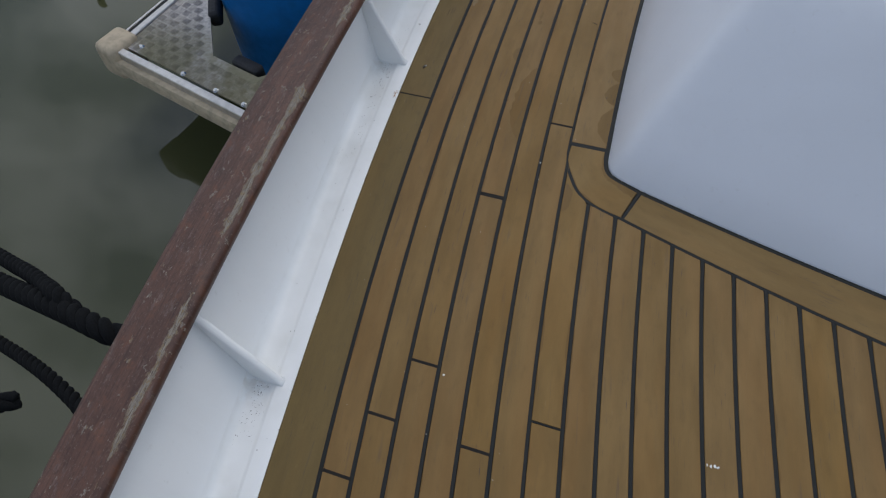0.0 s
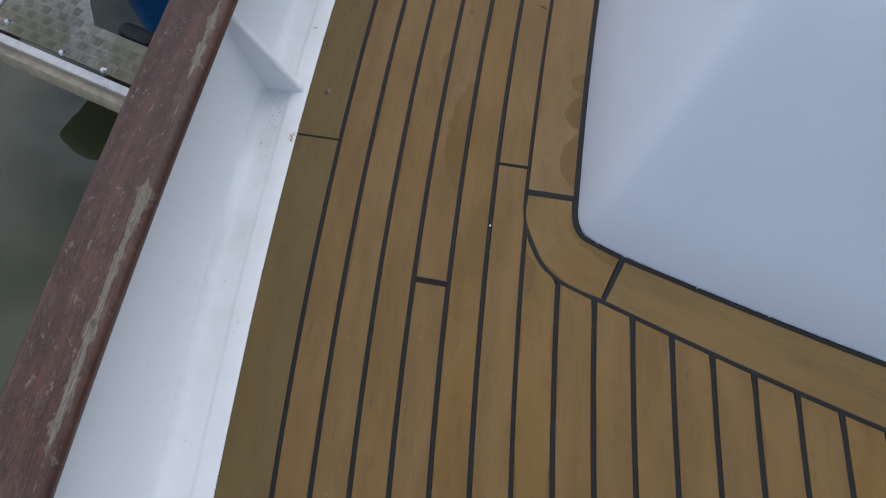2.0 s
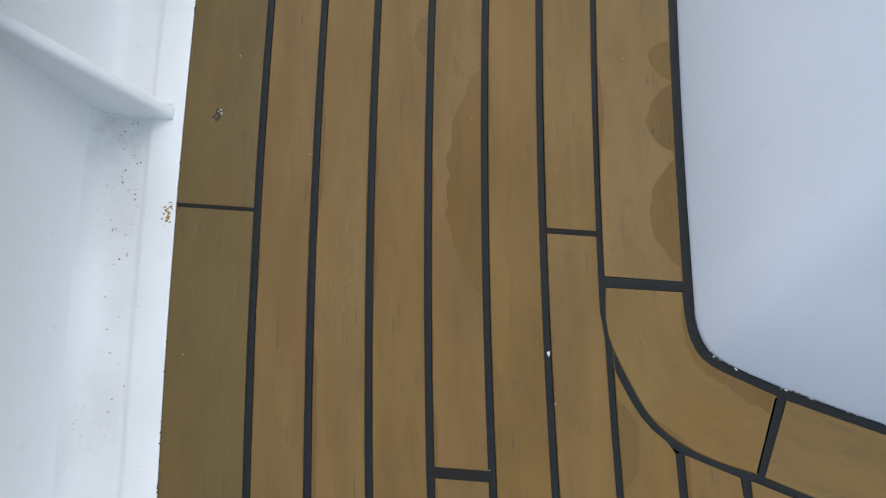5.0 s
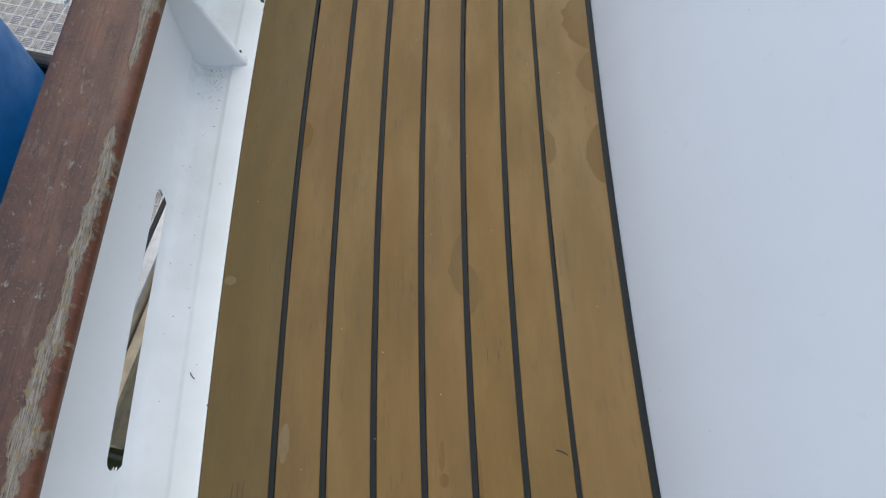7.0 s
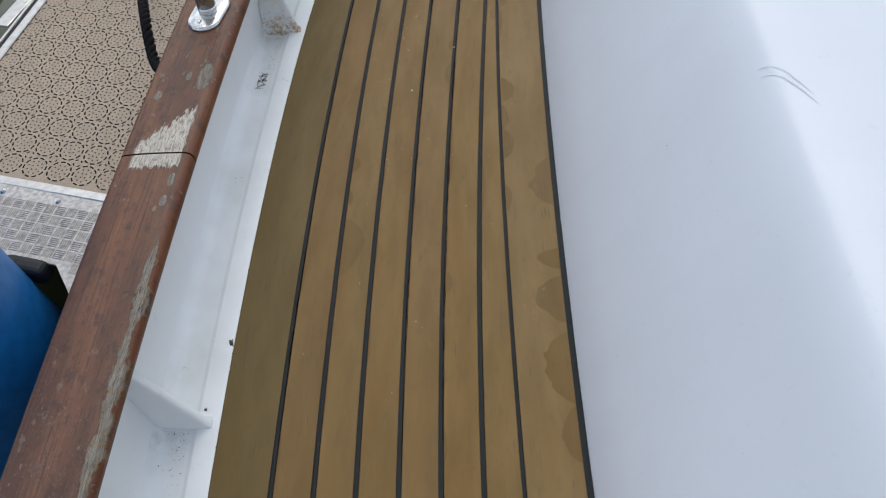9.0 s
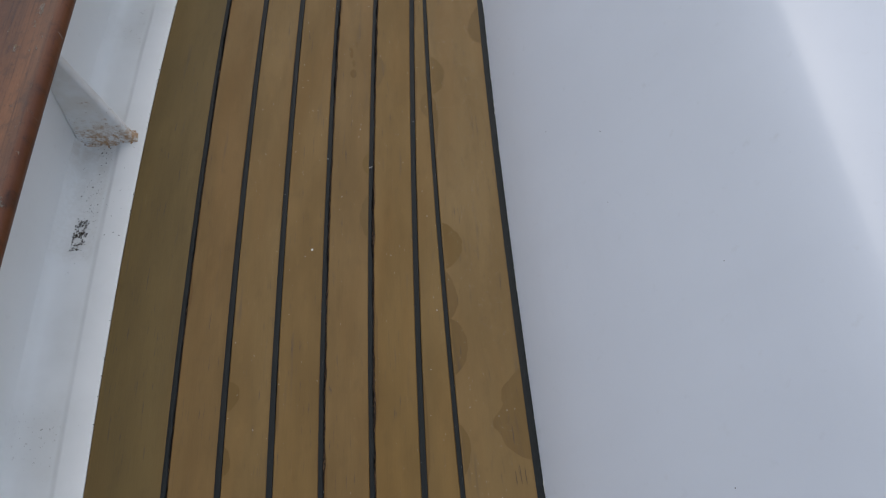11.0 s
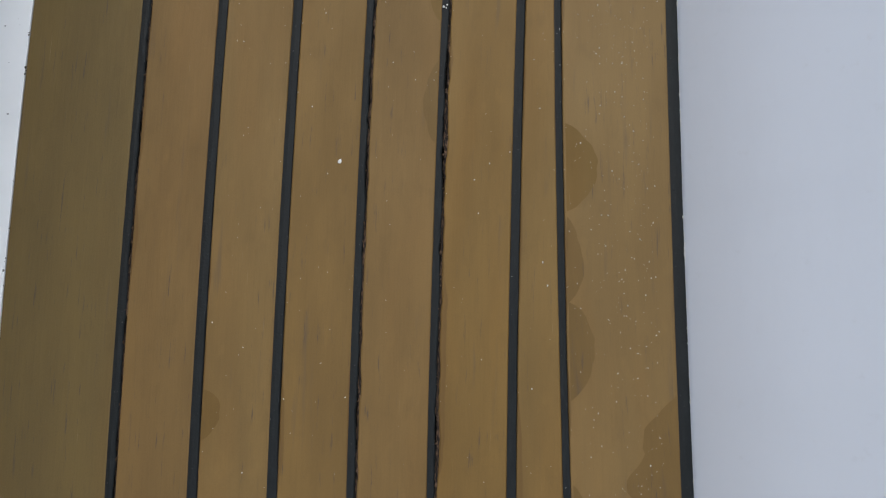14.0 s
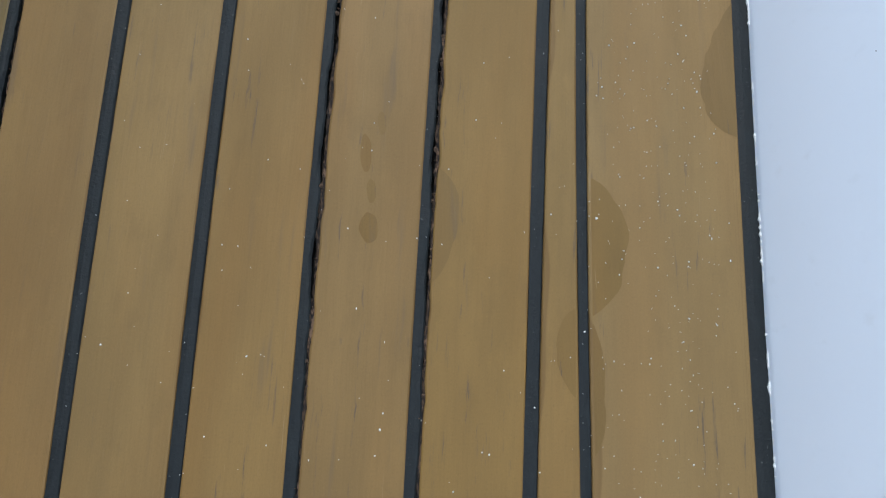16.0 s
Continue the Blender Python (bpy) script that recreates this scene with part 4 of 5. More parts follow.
PILE = (-2.20, 2.48)
PILE_R = 0.433
pontoon = empty("pontoon", "floating pontoon with tread plate end and beige deck panels", "pontoon")
CUT = [(0.277, 0.676), (0.277, 1.06), (0.60, 1.30), (1.20, 1.30), (1.535, 0.945), (1.535, 0.45), (1.25, 0.22), (0.72, 0.22)]


def slab_with_hole(outline, hole, top, bottom):
    bm = bmesh.new()
    o = [bm.verts.new(dock(u, v, top)) for u, v in outline]
    h = [bm.verts.new(dock(u, v, top)) for u, v in hole]
    es = [bm.edges.new((r[i], r[(i + 1) % len(r)])) for r in (o, h) for i in range(len(r))]
    bmesh.ops.triangle_fill(bm, edges=es, use_beauty=True)
    faces = list(bm.faces)
    ext = bmesh.ops.extrude_face_region(bm, geom=faces)
    vs = [g for g in ext["geom"] if isinstance(g, bmesh.types.BMVert)]
    bmesh.ops.translate(bm, vec=(0, 0, bottom - top), verts=vs)
    return bm


tread = part("tread_plate", slab_with_hole([(0.05, 0.09), (0.05, DOCK_W), (TREAD_L, DOCK_W), (TREAD_L, 0.09)], CUT, 0.0, -0.012), TREAD, pontoon, "aluminium tread plate")


def inside(p, poly):
    u, v = p
    hit = False
    for i in range(len(poly)):
        (a, b), (c, d) = poly[i - 1], poly[i]
        if (b > v) != (d > v) and u < (c - a) * (v - b) / (d - b) + a:
            hit = not hit
    return hit


bars = bmesh.new()
CELL = 0.058
for i in range(int(TREAD_L / CELL)):
    for j in range(int((DOCK_W - 0.09) / CELL)):
        cu, cv = 0.08 + i * CELL, 0.12 + j * CELL
        if inside((cu, cv), [(u + (0.03 if u > 0.9 else -0.03), v + (0.03 if v > 0.75 else -0.03)) for u, v in CUT]) or cu > TREAD_L - 0.04:
            continue
        along = (i + j) % 2
        for k in range(5):
            off = (k - 2) * 0.0106
            half = 0.0262
            if along:
                a, b, w = (cu - half, cv + off), (cu + half, cv + off), (0.0, 0.0036)
            else:
                a, b, w = (cu + off, cv - half), (cu + off, cv + half), (0.0036, 0.0)
            q = [bars.verts.new(dock(a[0] - w[0], a[1] - w[1], 0.0002)), bars.verts.new(dock(b[0] - w[0], b[1] - w[1], 0.0002)), bars.verts.new(dock(b[0] + w[0], b[1] + w[1], 0.0002)), bars.verts.new(dock(a[0] + w[0], a[1] + w[1], 0.0002))]
            t = [bars.verts.new(dock(a[0] * 0.9 + b[0] * 0.1, a[1] * 0.9 + b[1] * 0.1, 0.0042)), bars.verts.new(dock(b[0] * 0.9 + a[0] * 0.1, b[1] * 0.9 + a[1] * 0.1, 0.0042))]
            bars.faces.new((q[0], q[1], t[1], t[0]))
            bars.faces.new((q[2], q[3], t[0], t[1]))
            bars.faces.new((q[1], q[2], t[1]))
            bars.faces.new((q[3], q[0], t[0]))
tagged(part("tread_relief", bars, TREAD_BAR, tread), kind="stuff")

# beige panels with rings of small slots, on a section that is wider on its far side
WIDE = -0.155
panel = part("deck_panel", slab_with_hole([(TREAD_L + 0.045, 0.09 + WIDE), (TREAD_L + 0.045, DOCK_W), (DOCK_L, DOCK_W), (DOCK_L, 0.09 + WIDE)], [(5.8, 0.6), (5.8, 0.602), (5.802, 0.602)], 0.0, -0.02), GRATING, pontoon, "beige slotted deck panel")
slots, dots = bmesh.new(), bmesh.new()


def slot_arc(bm, cu, cv, a, sweep, radius, wide):
    """One short curved slot of a ring round (cu, cv), from the angle a on."""
    inner, outer = [], []
    for q in (a, a + sweep / 2, a + sweep):
        c, n = math.cos(q), math.sin(q)
        inner.append(bm.verts.new(dock(cu + (radius - wide) * c, cv + (radius - wide) * n, 0.0022)))
        outer.append(bm.verts.new(dock(cu + (radius + wide) * c, cv + (radius + wide) * n, 0.0022)))
    for i in range(2):
        bm.faces.new((inner[i], outer[i], outer[i + 1], inner[i + 1]))


RING = 0.1395
for i in range(-5, 16):
    for j in range(-3, 12):
        cu, cv = 2.602 + i * RING, 0.408 + j * RING
        if cu < TREAD_L + 0.09 or not 0.09 + WIDE < cv < DOCK_W - 0.05:
            continue
        turn = ((i * 7 + j * 3) % 5) * 0.1
        for k in range(10):
            slot_arc(slots, cu, cv, turn + 2 * math.pi * k / 10, 0.42, 0.0610, 0.0038)
        for k in range(9):
            slot_arc(dots, cu, cv, turn + 2 * math.pi * k / 9, 0.19, 0.0390, 0.0036)
        for k in range(4):
            slot_arc(slots, cu + RING / 2, cv + RING / 2, turn * 2 + 2 * math.pi * k / 4, 0.75, 0.0215, 0.0032)
        for k in range(4):
            slot_arc(dots, cu, cv, turn + 0.4 + 2 * math.pi * k / 4, 0.46, 0.0165, 0.0036)
tagged(part("dot_pattern", dots, DOT, panel), kind="stuff")
tagged(part("slot_pattern", slots, SLOT, panel), kind="stuff")


def dock_beam(name, u0, v0, u1, v1, width, top, bottom, material, label="", bevel=0.006):
    """A straight profile along the pontoon, given by its two ends on the plan."""
    a, b = dock(u0, v0), dock(u1, v1)
    d = (b - a).normalized()
    s = Vector((-d.y, d.x, 0)) * width / 2
    prof = [(-1, bottom), (-1, top - bevel), (-0.8, top), (0.8, top), (1, top - bevel), (1, bottom)]
    rings = [[p + s * q + Vector((0, 0, z)) for q, z in prof] for p in (a, b)]
    return part(name, sweep_bm(rings, closed=True), material, pontoon, label)


dock_beam("joint_strip", TREAD_L + 0.022, 0.0, TREAD_L + 0.022, DOCK_W, 0.05, 0.006, -0.01, ALU)
for near, away, out in ((0.05, TREAD_L + 0.02, 0.0), (TREAD_L + 0.02, DOCK_L, WIDE)):
    dock_beam("edge_profile", near, 0.062 + out, away, 0.062 + out, 0.050, 0.012, -0.16, ALU, "aluminium edge profile")
    dock_beam("edge_gap", near, 0.0245 + out, away, 0.0245 + out, 0.024, 0.004, -0.10, BLACK_RUBBER)
    dock_beam("edge_profile", near, 0.004 + out, away, 0.004 + out, 0.016, 0.012, -0.10, ALU)
    dock_beam("fender_strip", near - 0.03, -0.022 + out, away, -0.022 + out, 0.05, -0.04, -0.20, FENDER, "cream rubber fender strip", 0.02)
dock_beam("edge_profile", 0.0, 0.06, 0.0, DOCK_W, 0.05, 0.014, -0.045, ALU, "aluminium edge profile")
dock_beam("fender_strip", -0.035, 0.02, -0.035, DOCK_W, 0.065, -0.040, -0.135, FENDER, "cream rubber fender strip", 0.03)
dock_beam("edge_gap", 0.05, DOCK_W + 0.012, DOCK_L, DOCK_W + 0.012, 0.024, 0.004, -0.10, BLACK_RUBBER)
dock_beam("edge_profile", 0.03, DOCK_W + 0.055, DOCK_L, DOCK_W + 0.055, 0.060, 0.012, -0.16, ALU, "aluminium edge profile")
dock_beam("fender_strip", 0.0, DOCK_W + 0.112, DOCK_L, DOCK_W + 0.112, 0.05, -0.04, -0.20, FENDER, "cream rubber fender strip", 0.02)
part("float", box_bm((1.1, 4.4, 0.50), dock(4.3, 0.82, -0.40), 0.04), BLACK_RUBBER, pontoon)
corner = box_bm((0.21, 0.23, 0.25), (0, 0, 0), 0.05, 4)
bmesh.ops.rotate(corner, verts=corner.verts, matrix=Matrix.Rotation(math.atan2(DV.y, DV.x), 3, "Z"))
bmesh.ops.translate(corner, vec=dock(0.045, 0.02, -0.085), verts=corner.verts)
part("corner_fender", corner, FENDER, pontoon, "cream rubber corner fender", True)


def bolt(u, v, holder):
    bm = bmesh.new()
    bmesh.ops.create_cone(bm, cap_ends=True, segments=8, radius1=0.020, radius2=0.012, depth=0.01)
    bmesh.ops.translate(bm, vec=dock(u, v, 0.007), verts=bm.verts)
    part("bolt", bm, STEEL, holder)


for u, v in ((0.10, 0.20), (0.06, 0.62), (0.06, 0.90), (0.06, 1.13), (TREAD_L - 0.045, 0.46), (TREAD_L - 0.045, 0.77), (TREAD_L - 0.045, 1.08), (TREAD_L - 0.045, 1.28)):
    bolt(u, v, tread)
plate = box_bm((0.09, 0.62, 0.02), (0, 0, 0), 0.004, 2)
bmesh.ops.rotate(plate, verts=plate.verts, matrix=Matrix.Rotation(math.atan2(DV.y, DV.x), 3, "Z"))
bmesh.ops.translate(plate, vec=dock(3.32, -0.205, 0.0), verts=plate.verts)
hinge = part("hinge_plate", plate, ALU, pontoon, "aluminium hinge plate with bolts")
for u in (3.236, 3.416):
    bolt(u, -0.19, hinge)
for (u, v), turn in (((1.50, 0.80), 0), ((0.325, 0.93), 0), ((0.63, 0.36), 135), ((0.85, 1.24), 90)):
    bm = box_bm((0.22, 0.085, 0.11), (0, 0, 0), 0.03, 3)
    bmesh.ops.rotate(bm, verts=bm.verts, matrix=Matrix.Rotation(math.atan2(DV.y, DV.x) + radians(turn), 3, "Z"))
    bmesh.ops.translate(bm, vec=dock(u, v, -0.03), verts=bm.verts)
    part("guide_roller", bm, BLACK_RUBBER, pontoon, "black rubber pile guide roller")

# ---- pile ----
pile = empty("mooring_pile", "tall blue plastic sleeved mooring pile through the pontoon", "mooring pile")
pile.location = (*PILE, 0)
PILE_TOP = 0.95
ring = lambda r, z: [(r * math.cos(a), r * math.sin(a), z) for a in np.linspace(0, 2 * math.pi, 72, endpoint=False)]
part("sleeve", sweep_bm([ring(PILE_R, -3.2), ring(PILE_R, -1.0), ring(PILE_R, PILE_TOP)], closed=True), BLUE, pile, "blue plastic sleeve", True)
smooth_by_angle(part("cap", sweep_bm([ring(PILE_R + 0.05, PILE_TOP - 0.12), ring(PILE_R + 0.05, PILE_TOP), ring(PILE_R * 0.6, PILE_TOP + 0.12), ring(0.02, PILE_TOP + 0.16)], closed=True), BLUE, pile, "wider blue cap"), 40)

# ---- ropes ----
rope_thing("mooring_rope", [(-0.54, -0.675, 0.17), (-0.60, -0.672, 0.18), (-0.70, -0.654, 0.155), (-0.82, -0.632, 0.11), (-1.0, -0.597, 0.03), (-1.5, -0.50, -0.2), (-2.6, -0.3, -1.0)], 0.0255, "thick black twisted mooring rope over the hull side", 9)
rope_thing("mooring_rope", [(-0.71, -0.640, 0.125), (-0.75, -0.628, 0.145), (-0.80, -0.610, 0.135), (-0.88, -0.582, 0.085), (-1.05, -0.530, 0.0), (-1.5, -0.42, -0.23), (-2.6, -0.2, -1.05)], 0.020, "black twisted mooring rope lying along a thicker rope", 11)
rope_thing("mooring_rope", [(-0.545, -0.840, 0.14), (-0.62, -0.808, 0.12), (-0.82, -0.752, 0.055), (-1.3, -0.65, -0.19), (-2.6, -0.35, -1.2)], 0.0160, "thin black twisted mooring rope over the hull side", 13)
rope_thing("mooring_rope", [(-0.685, -0.855, 0.17), (-0.72, -0.88, 0.18), (-0.84, -0.87, 0.14), (-1.4, -0.86, -0.2), (-2.6, -0.6, -1.2)], 0.02, "black twisted mooring rope end beside the hull", 10)
rope_thing("mooring_rope", [(-0.50, 2.12, 0.235), (-0.56, 2.20, 0.21), (-0.645, 2.44, 0.19), (-0.92, 3.07, -0.15), (-1.5, 4.3, -1.0), (-1.75, 4.9, DOCK_Z + 0.03)], 0.0115, "black twisted mooring rope from rail to pontoon", 16)

# ---- neighbour across the water, seen only as a reflection ----
neighbour = empty("moored_boat", "dark green canvas covered boat moored across the water", "boat")
neighbour.location, neighbour.rotation_euler = (-7.95, 7.55, WATER_Z - 0.13), (0, 0, radians(-15))
nb = []
for y, w in ((-2.6, 1.2), (-2.0, 1.7), (-0.6, 1.85), (1.9, 1.85), (4.6, 1.3)):
    nb.append([(-0.65 - w, y, 1.25), (-0.65 - w * 0.8, y, -0.3), (-0.65 + w * 0.8, y, -0.3), (-0.65 + w, y, 1.25)])
part("hull", sweep_bm(nb, closed=True), DARK_HULL, neighbour, "dark green hull")
canopy = part("canopy", box_bm((3.6, 4.8, 1.7), (-0.65, 0.6, 2.08), 0.12, 4), DARK_HULL, neighbour, "dark green canvas canopy")
for x in (-1.75, -0.92, -0.09, 0.70):
    part("canopy_window", box_bm((0.72, 0.02, 1.15), (x, -1.80, 2.05), 0.008, 1), VINYL, canopy, "pale vinyl window")
for y in (-1.25, -0.35, 0.62, 1.6):
    part("canopy_window", box_bm((0.02, 0.80, 1.15), (1.15, y, 2.05), 0.008, 1), VINYL, canopy, "pale vinyl window")
for x, y, h in ((0.30, -1.72, 0.36), (-0.20, -1.72, 0.34), (1.08, -0.70, 0.36)):
    part("cord", tube_bm([(x, y, 2.90), (x + 0.03, y, 2.90 + h * 0.5), (x + 0.02, y + 0.04, 2.90 + h)], 0.016, 6), BLACK_RUBBER, neighbour)
part("cord_knot", box_bm((0.12, 0.09, 0.14), (0.34, -1.69, 3.28), 0.03, 2), BLACK_RUBBER, neighbour)

# ---- small things on the deck ----
def flecks(name, spots, material, label, seed, jag=0.35, height=0.0012):
    """Many tiny ragged flakes: x, y, radius, base height."""
    r = random.Random(seed)
    bm = bmesh.new()
    for x, y, rad, z in spots:
        n, turn, long = 6, r.uniform(0, 6.3), r.uniform(0.8, 1.25)
        low, top = [], bm.verts.new((x, y, z + height))
        for k in range(n):
            a = turn + 2 * math.pi * k / n
            q = rad * r.uniform(1 - jag, 1 + jag)
            low.append(bm.verts.new((x + q * math.cos(a) / long, y + q * math.sin(a) * long, z + 0.0002)))
        for k in range(n):
            bm.faces.new((low[k], low[(k + 1) % n], top))
    return tagged(part(name, bm, material), label, "debris", kind="stuff")


fr2 = random.Random(11)
white_spots = []
while len(white_spots) < 1300:
    y = fr2.betavariate(2.2, 1.6) * 1.5 + 1.6
    if fr2.random() < 0.62:
        x = seam(0, y) - 0.02 - abs(fr2.gauss(0.035, 0.03))
    else:
        x = fr2.uniform(seam(6, y), seam(0, y) - 0.01)
    if x < seam(8, y):
        continue
    white_spots.append((x, y, 0.00022 + 0.00045 * fr2.random() ** 4, 0.0003))
while len(white_spots) < 1380:
    y = fr2.uniform(-1.0, 1.8)
    white_spots.append((fr2.uniform(seam(8, y) + 0.01, seam(0, max(y, 0.3)) - 0.01), y, 0.0003 + 0.0005 * fr2.random() ** 2, 0.0003))
flecks("paint_flecks", white_spots, FLAKE, "tiny white paint flecks scattered on the teak", 3)
flecks("paint_chips", [(-0.035, 2.296, 0.0019, 0.0004), (0.069, 2.444, 0.0013, 0.0004), (0.0725, 2.4455, 0.0009, 0.0004), (0.0715, 2.4425, 0.0007, 0.0004), (0.125, 0.172, 0.0022, 0.0004), (0.079, -0.48, 0.0035, 0.0004), (0.664, -0.503, 0.0036, 0.0004), (0.670, -0.5035, 0.003, 0.0004), (0.656, -0.505, 0.0034, 0.0004), (0.649, -0.5045, 0.0022, 0.0004), (0.201, 2.653, 0.0010, 0.0004), (0.151, 2.193, 0.001, 0.0004), (0.154, 2.171, 0.001, 0.0004)], FLAKE, "white paint chips lying on the teak deck", 5)
dirt_spots = []
for cx, cy, n, sx, sy in ((0.070, 0.38, 70, 0.010, 0.08), (0.062, 0.16, 40, 0.012, 0.12), (0.068, 1.42, 60, 0.008, 0.05), (0.058, 1.0, 30, 0.02, 0.15), (0.072, 2.41, 30, 0.008, 0.02), (0.06, 2.38, 40, 0.02, 0.06), (0.072, -0.67, 130, 0.014, 0.045), (0.03, 1.5, 30, 0.02, 0.6), (0.045, -0.3, 25, 0.02, 0.4), (0.05, 2.5, 26, 0.02, 0.05)):
    for _ in range(n):
        y = cy + fr2.gauss(0, sy)
        d = min(0.1, max(0.004, cx + fr2.gauss(0, sx)))
        z = 0.0016 if d < 0.04 else -0.0046
        dirt_spots.append((seam(8, y) - d, y, 0.0002 + 0.0010 * fr2.random() ** 4, z + (0.003 if d > 0.085 else 0.0005)))
for _ in range(900):
    y, d = fr2.uniform(2.333, 2.388), fr2.uniform(0.064, 0.086)
    if noise.noise(Vector((d * 160, y * 90, 3.0))) + 0.6 * noise.noise(Vector((d * 420, y * 300, 8.0))) > 0.0:
        dirt_spots.append((seam(8, y) - d, y, 0.0003 + 0.0012 * fr2.random() ** 3, -0.0042))
for y0 in (-1.66, -0.605, 0.442, 1.482, 2.545):
    for _ in range(22):
        y, d = y0 - 0.016 - 0.10 * fr2.random() ** 1.6, min(0.098, max(0.05, fr2.gauss(0.068, 0.009)))
        dirt_spots.append((seam(8, y) - d, y, 0.0003 + 0.0011 * fr2.random() ** 3, -0.0035 if d < 0.09 else 0.0))
for _ in range(420):
    y = fr2.uniform(-1.6, 3.0)
    if noise.noise(Vector((y * 7, 2.0, 5.0))) > -0.05:
        dirt_spots.append((seam(8, y) + fr2.gauss(0.0002, 0.0006), y, 0.0003 + 0.0010 * fr2.random() ** 2, 0.0008))
flecks("dirt_specks", dirt_spots, DIRT, "dark grit and dirt specks in the white gutter", 7, 0.5)
flecks("dirt_lumps", [(seam(8, 1.637) - 0.006, 1.637, 0.0065, 0.0016), (seam(8, 0.47) - 0.078, 0.452, 0.006, -0.004), (seam(8, 1.51) - 0.03, 1.505, 0.003, 0.0016)], DIRT, "small dark lump of dirt on the gutter", 8, 0.5, 0.004)
flecks("rust_stains", [(seam(8, 0.31) - 0.0085 + fr2.gauss(0, 0.0032), 0.309 + fr2.gauss(0, 0.0065), 0.0004 + 0.0014 * fr2.random() ** 2, 0.0015) for q in range(46)] + [(seam(8, 2.53) - 0.02, 2.532, 0.0025, 0.0016), (seam(8, 2.53) - 0.06, 2.531, 0.002, -0.004), (seam(8, 2.53) - 0.045, 2.531, 0.0018, -0.004)], RUST, "orange rust spots on the white gutter", 9, 0.5, 0.0006)
smudge = [(-0.304 + fr2.gauss(0, 0.0032), 0.440 + fr2.gauss(0, 0.0045), 0.0006 + 0.0014 * fr2.random(), 0.0003) for _ in range(26)]
flecks("dark_smudge", smudge, DIRT, "small dark smudge of dirt on the edge plank", 10, 0.5)
flecks("paint_chips", [(x + 0.002, y + 0.001, r * 0.6, 0.0006) for x, y, r, z in smudge[:7]], FLAKE, "pale crumbs in a smudge on the edge plank", 12)


def twig(x, y, z, turn, long, label):
    """A dry splinter of wood."""
    c, n = math.cos(turn), math.sin(turn)
    pts = [(x + c * q * long + n * w * long, y + n * q * long - c * w * long, z + 0.0008) for q, w in ((-0.5, 0.0), (-0.2, 0.06), (0.15, 0.03), (0.5, -0.08))]
    tagged(part("twig", tube_bm(bent(pts, 4), 0.0008, 6), DIRT, smooth=True), label, "twig", "dry splinters")


twig(0.142, 0.758, 0.0003, 2.6, 0.017, "small dark splinter lying on a teak plank")
twig(-0.394, 0.875, 0.0016, -1.0, 0.012, "small dark splinter lying on the white gutter ledge")
twig(-0.383, 0.618, 0.0016, 0.1, 0.008, "small dark splinter lying on the white gutter ledge")


# crumbs in the torn seams
crumbs = []
for i, n in ((3, 120), (4, 120), (7, 90), (1, 30)):
    for _ in range(n):
        y = fr2.uniform(1.7, 2.85)
        crumbs.append((seam(i, y) + GAP * fr2.uniform(0.45, 1.15), y, 0.0004 + 0.0013 * fr2.random() ** 2, fr2.uniform(-0.0032, -0.0016)))
flecks("caulk_crumbs", crumbs, CRUMB, "brown crumbs of torn caulk and wood in the seams", 21, 0.55, 0.0022)

# torn shelf of old caulk and wood fibre on the open side of the seams
for i, y0, y1 in ((3, 1.55, 2.88), (4, 1.55, 2.88), (7, 1.95, 2.88)):
    bm = bmesh.new()
    prev = None
    for k in range(int((y1 - y0) / 0.0011)):
        y = y0 + k * 0.0011
        q = noise.noise(Vector((i * 9.0, y * 17, 1.0))) + 0.7 * noise.noise(Vector((i * 9.0, y * 75, 2.0))) + 0.5 * noise.noise(Vector((i * 9.0, y * 300, 3.0)))
        w = min(0.0044, max(0.0, 0.0022 + 0.0021 * q))
        right = seam(i, y) + GAP + 0.0022
        if w < 0.0006:
            prev = None
            continue
        h = [noise.noise(Vector((i * 5.0 + j * 0.9, y * 240, 4.0))) for j in range(4)]
        now = [bm.verts.new((right, y, -0.0013)), bm.verts.new((right - 0.0016 - w * 0.3, y, -0.0014 + 0.0008 * h[0])), bm.verts.new((right - 0.0016 - w * 0.65 + 0.0004 * h[3], y, -0.0017 + 0.0011 * h[1])), bm.verts.new((right - 0.0016 - w, y, -0.0024 + 0.0009 * h[2])), bm.verts.new((right - 0.0016 - w, y, -0.008))]
        if prev:
            for a, b in zip(range(4), range(1, 5)):
                bm.faces.new((prev[a], prev[b], now[b], now[a]))
        prev = now
    for v in [v for v in bm.verts if not v.link_faces]:
        bm.verts.remove(v)
    part("torn_caulk", bm, TORN, deck, "torn brown fibres along a seam")

# ragged white paint edge where the cabin meets the caulk
chips = []
for _ in range(620):
    y = fr2.triangular(0.3, 2.95, 2.4)
    chips.append((seam(0, y) + 0.0070 + fr2.gauss(0, 0.0004), y, 0.0003 + 0.0007 * fr2.random() ** 2.5, 0.0002))
for _ in range(320):
    x = 0.31 + 1.2 * fr2.random() ** 1.5
    y = front_in(x) + 0.0066 if x > 0.392 else min((q for q in cb if q[0] > 0.29), key=lambda q: abs(q[0] - x))[1] - 0.001
    chips.append((x, y + fr2.gauss(0, 0.0008), 0.0004 + 0.0010 * fr2.random() ** 2.5, 0.0002))
flecks("paint_edge", chips, FLAKE, "ragged white paint edge along the cabin base", 31, 0.5, 0.0012)

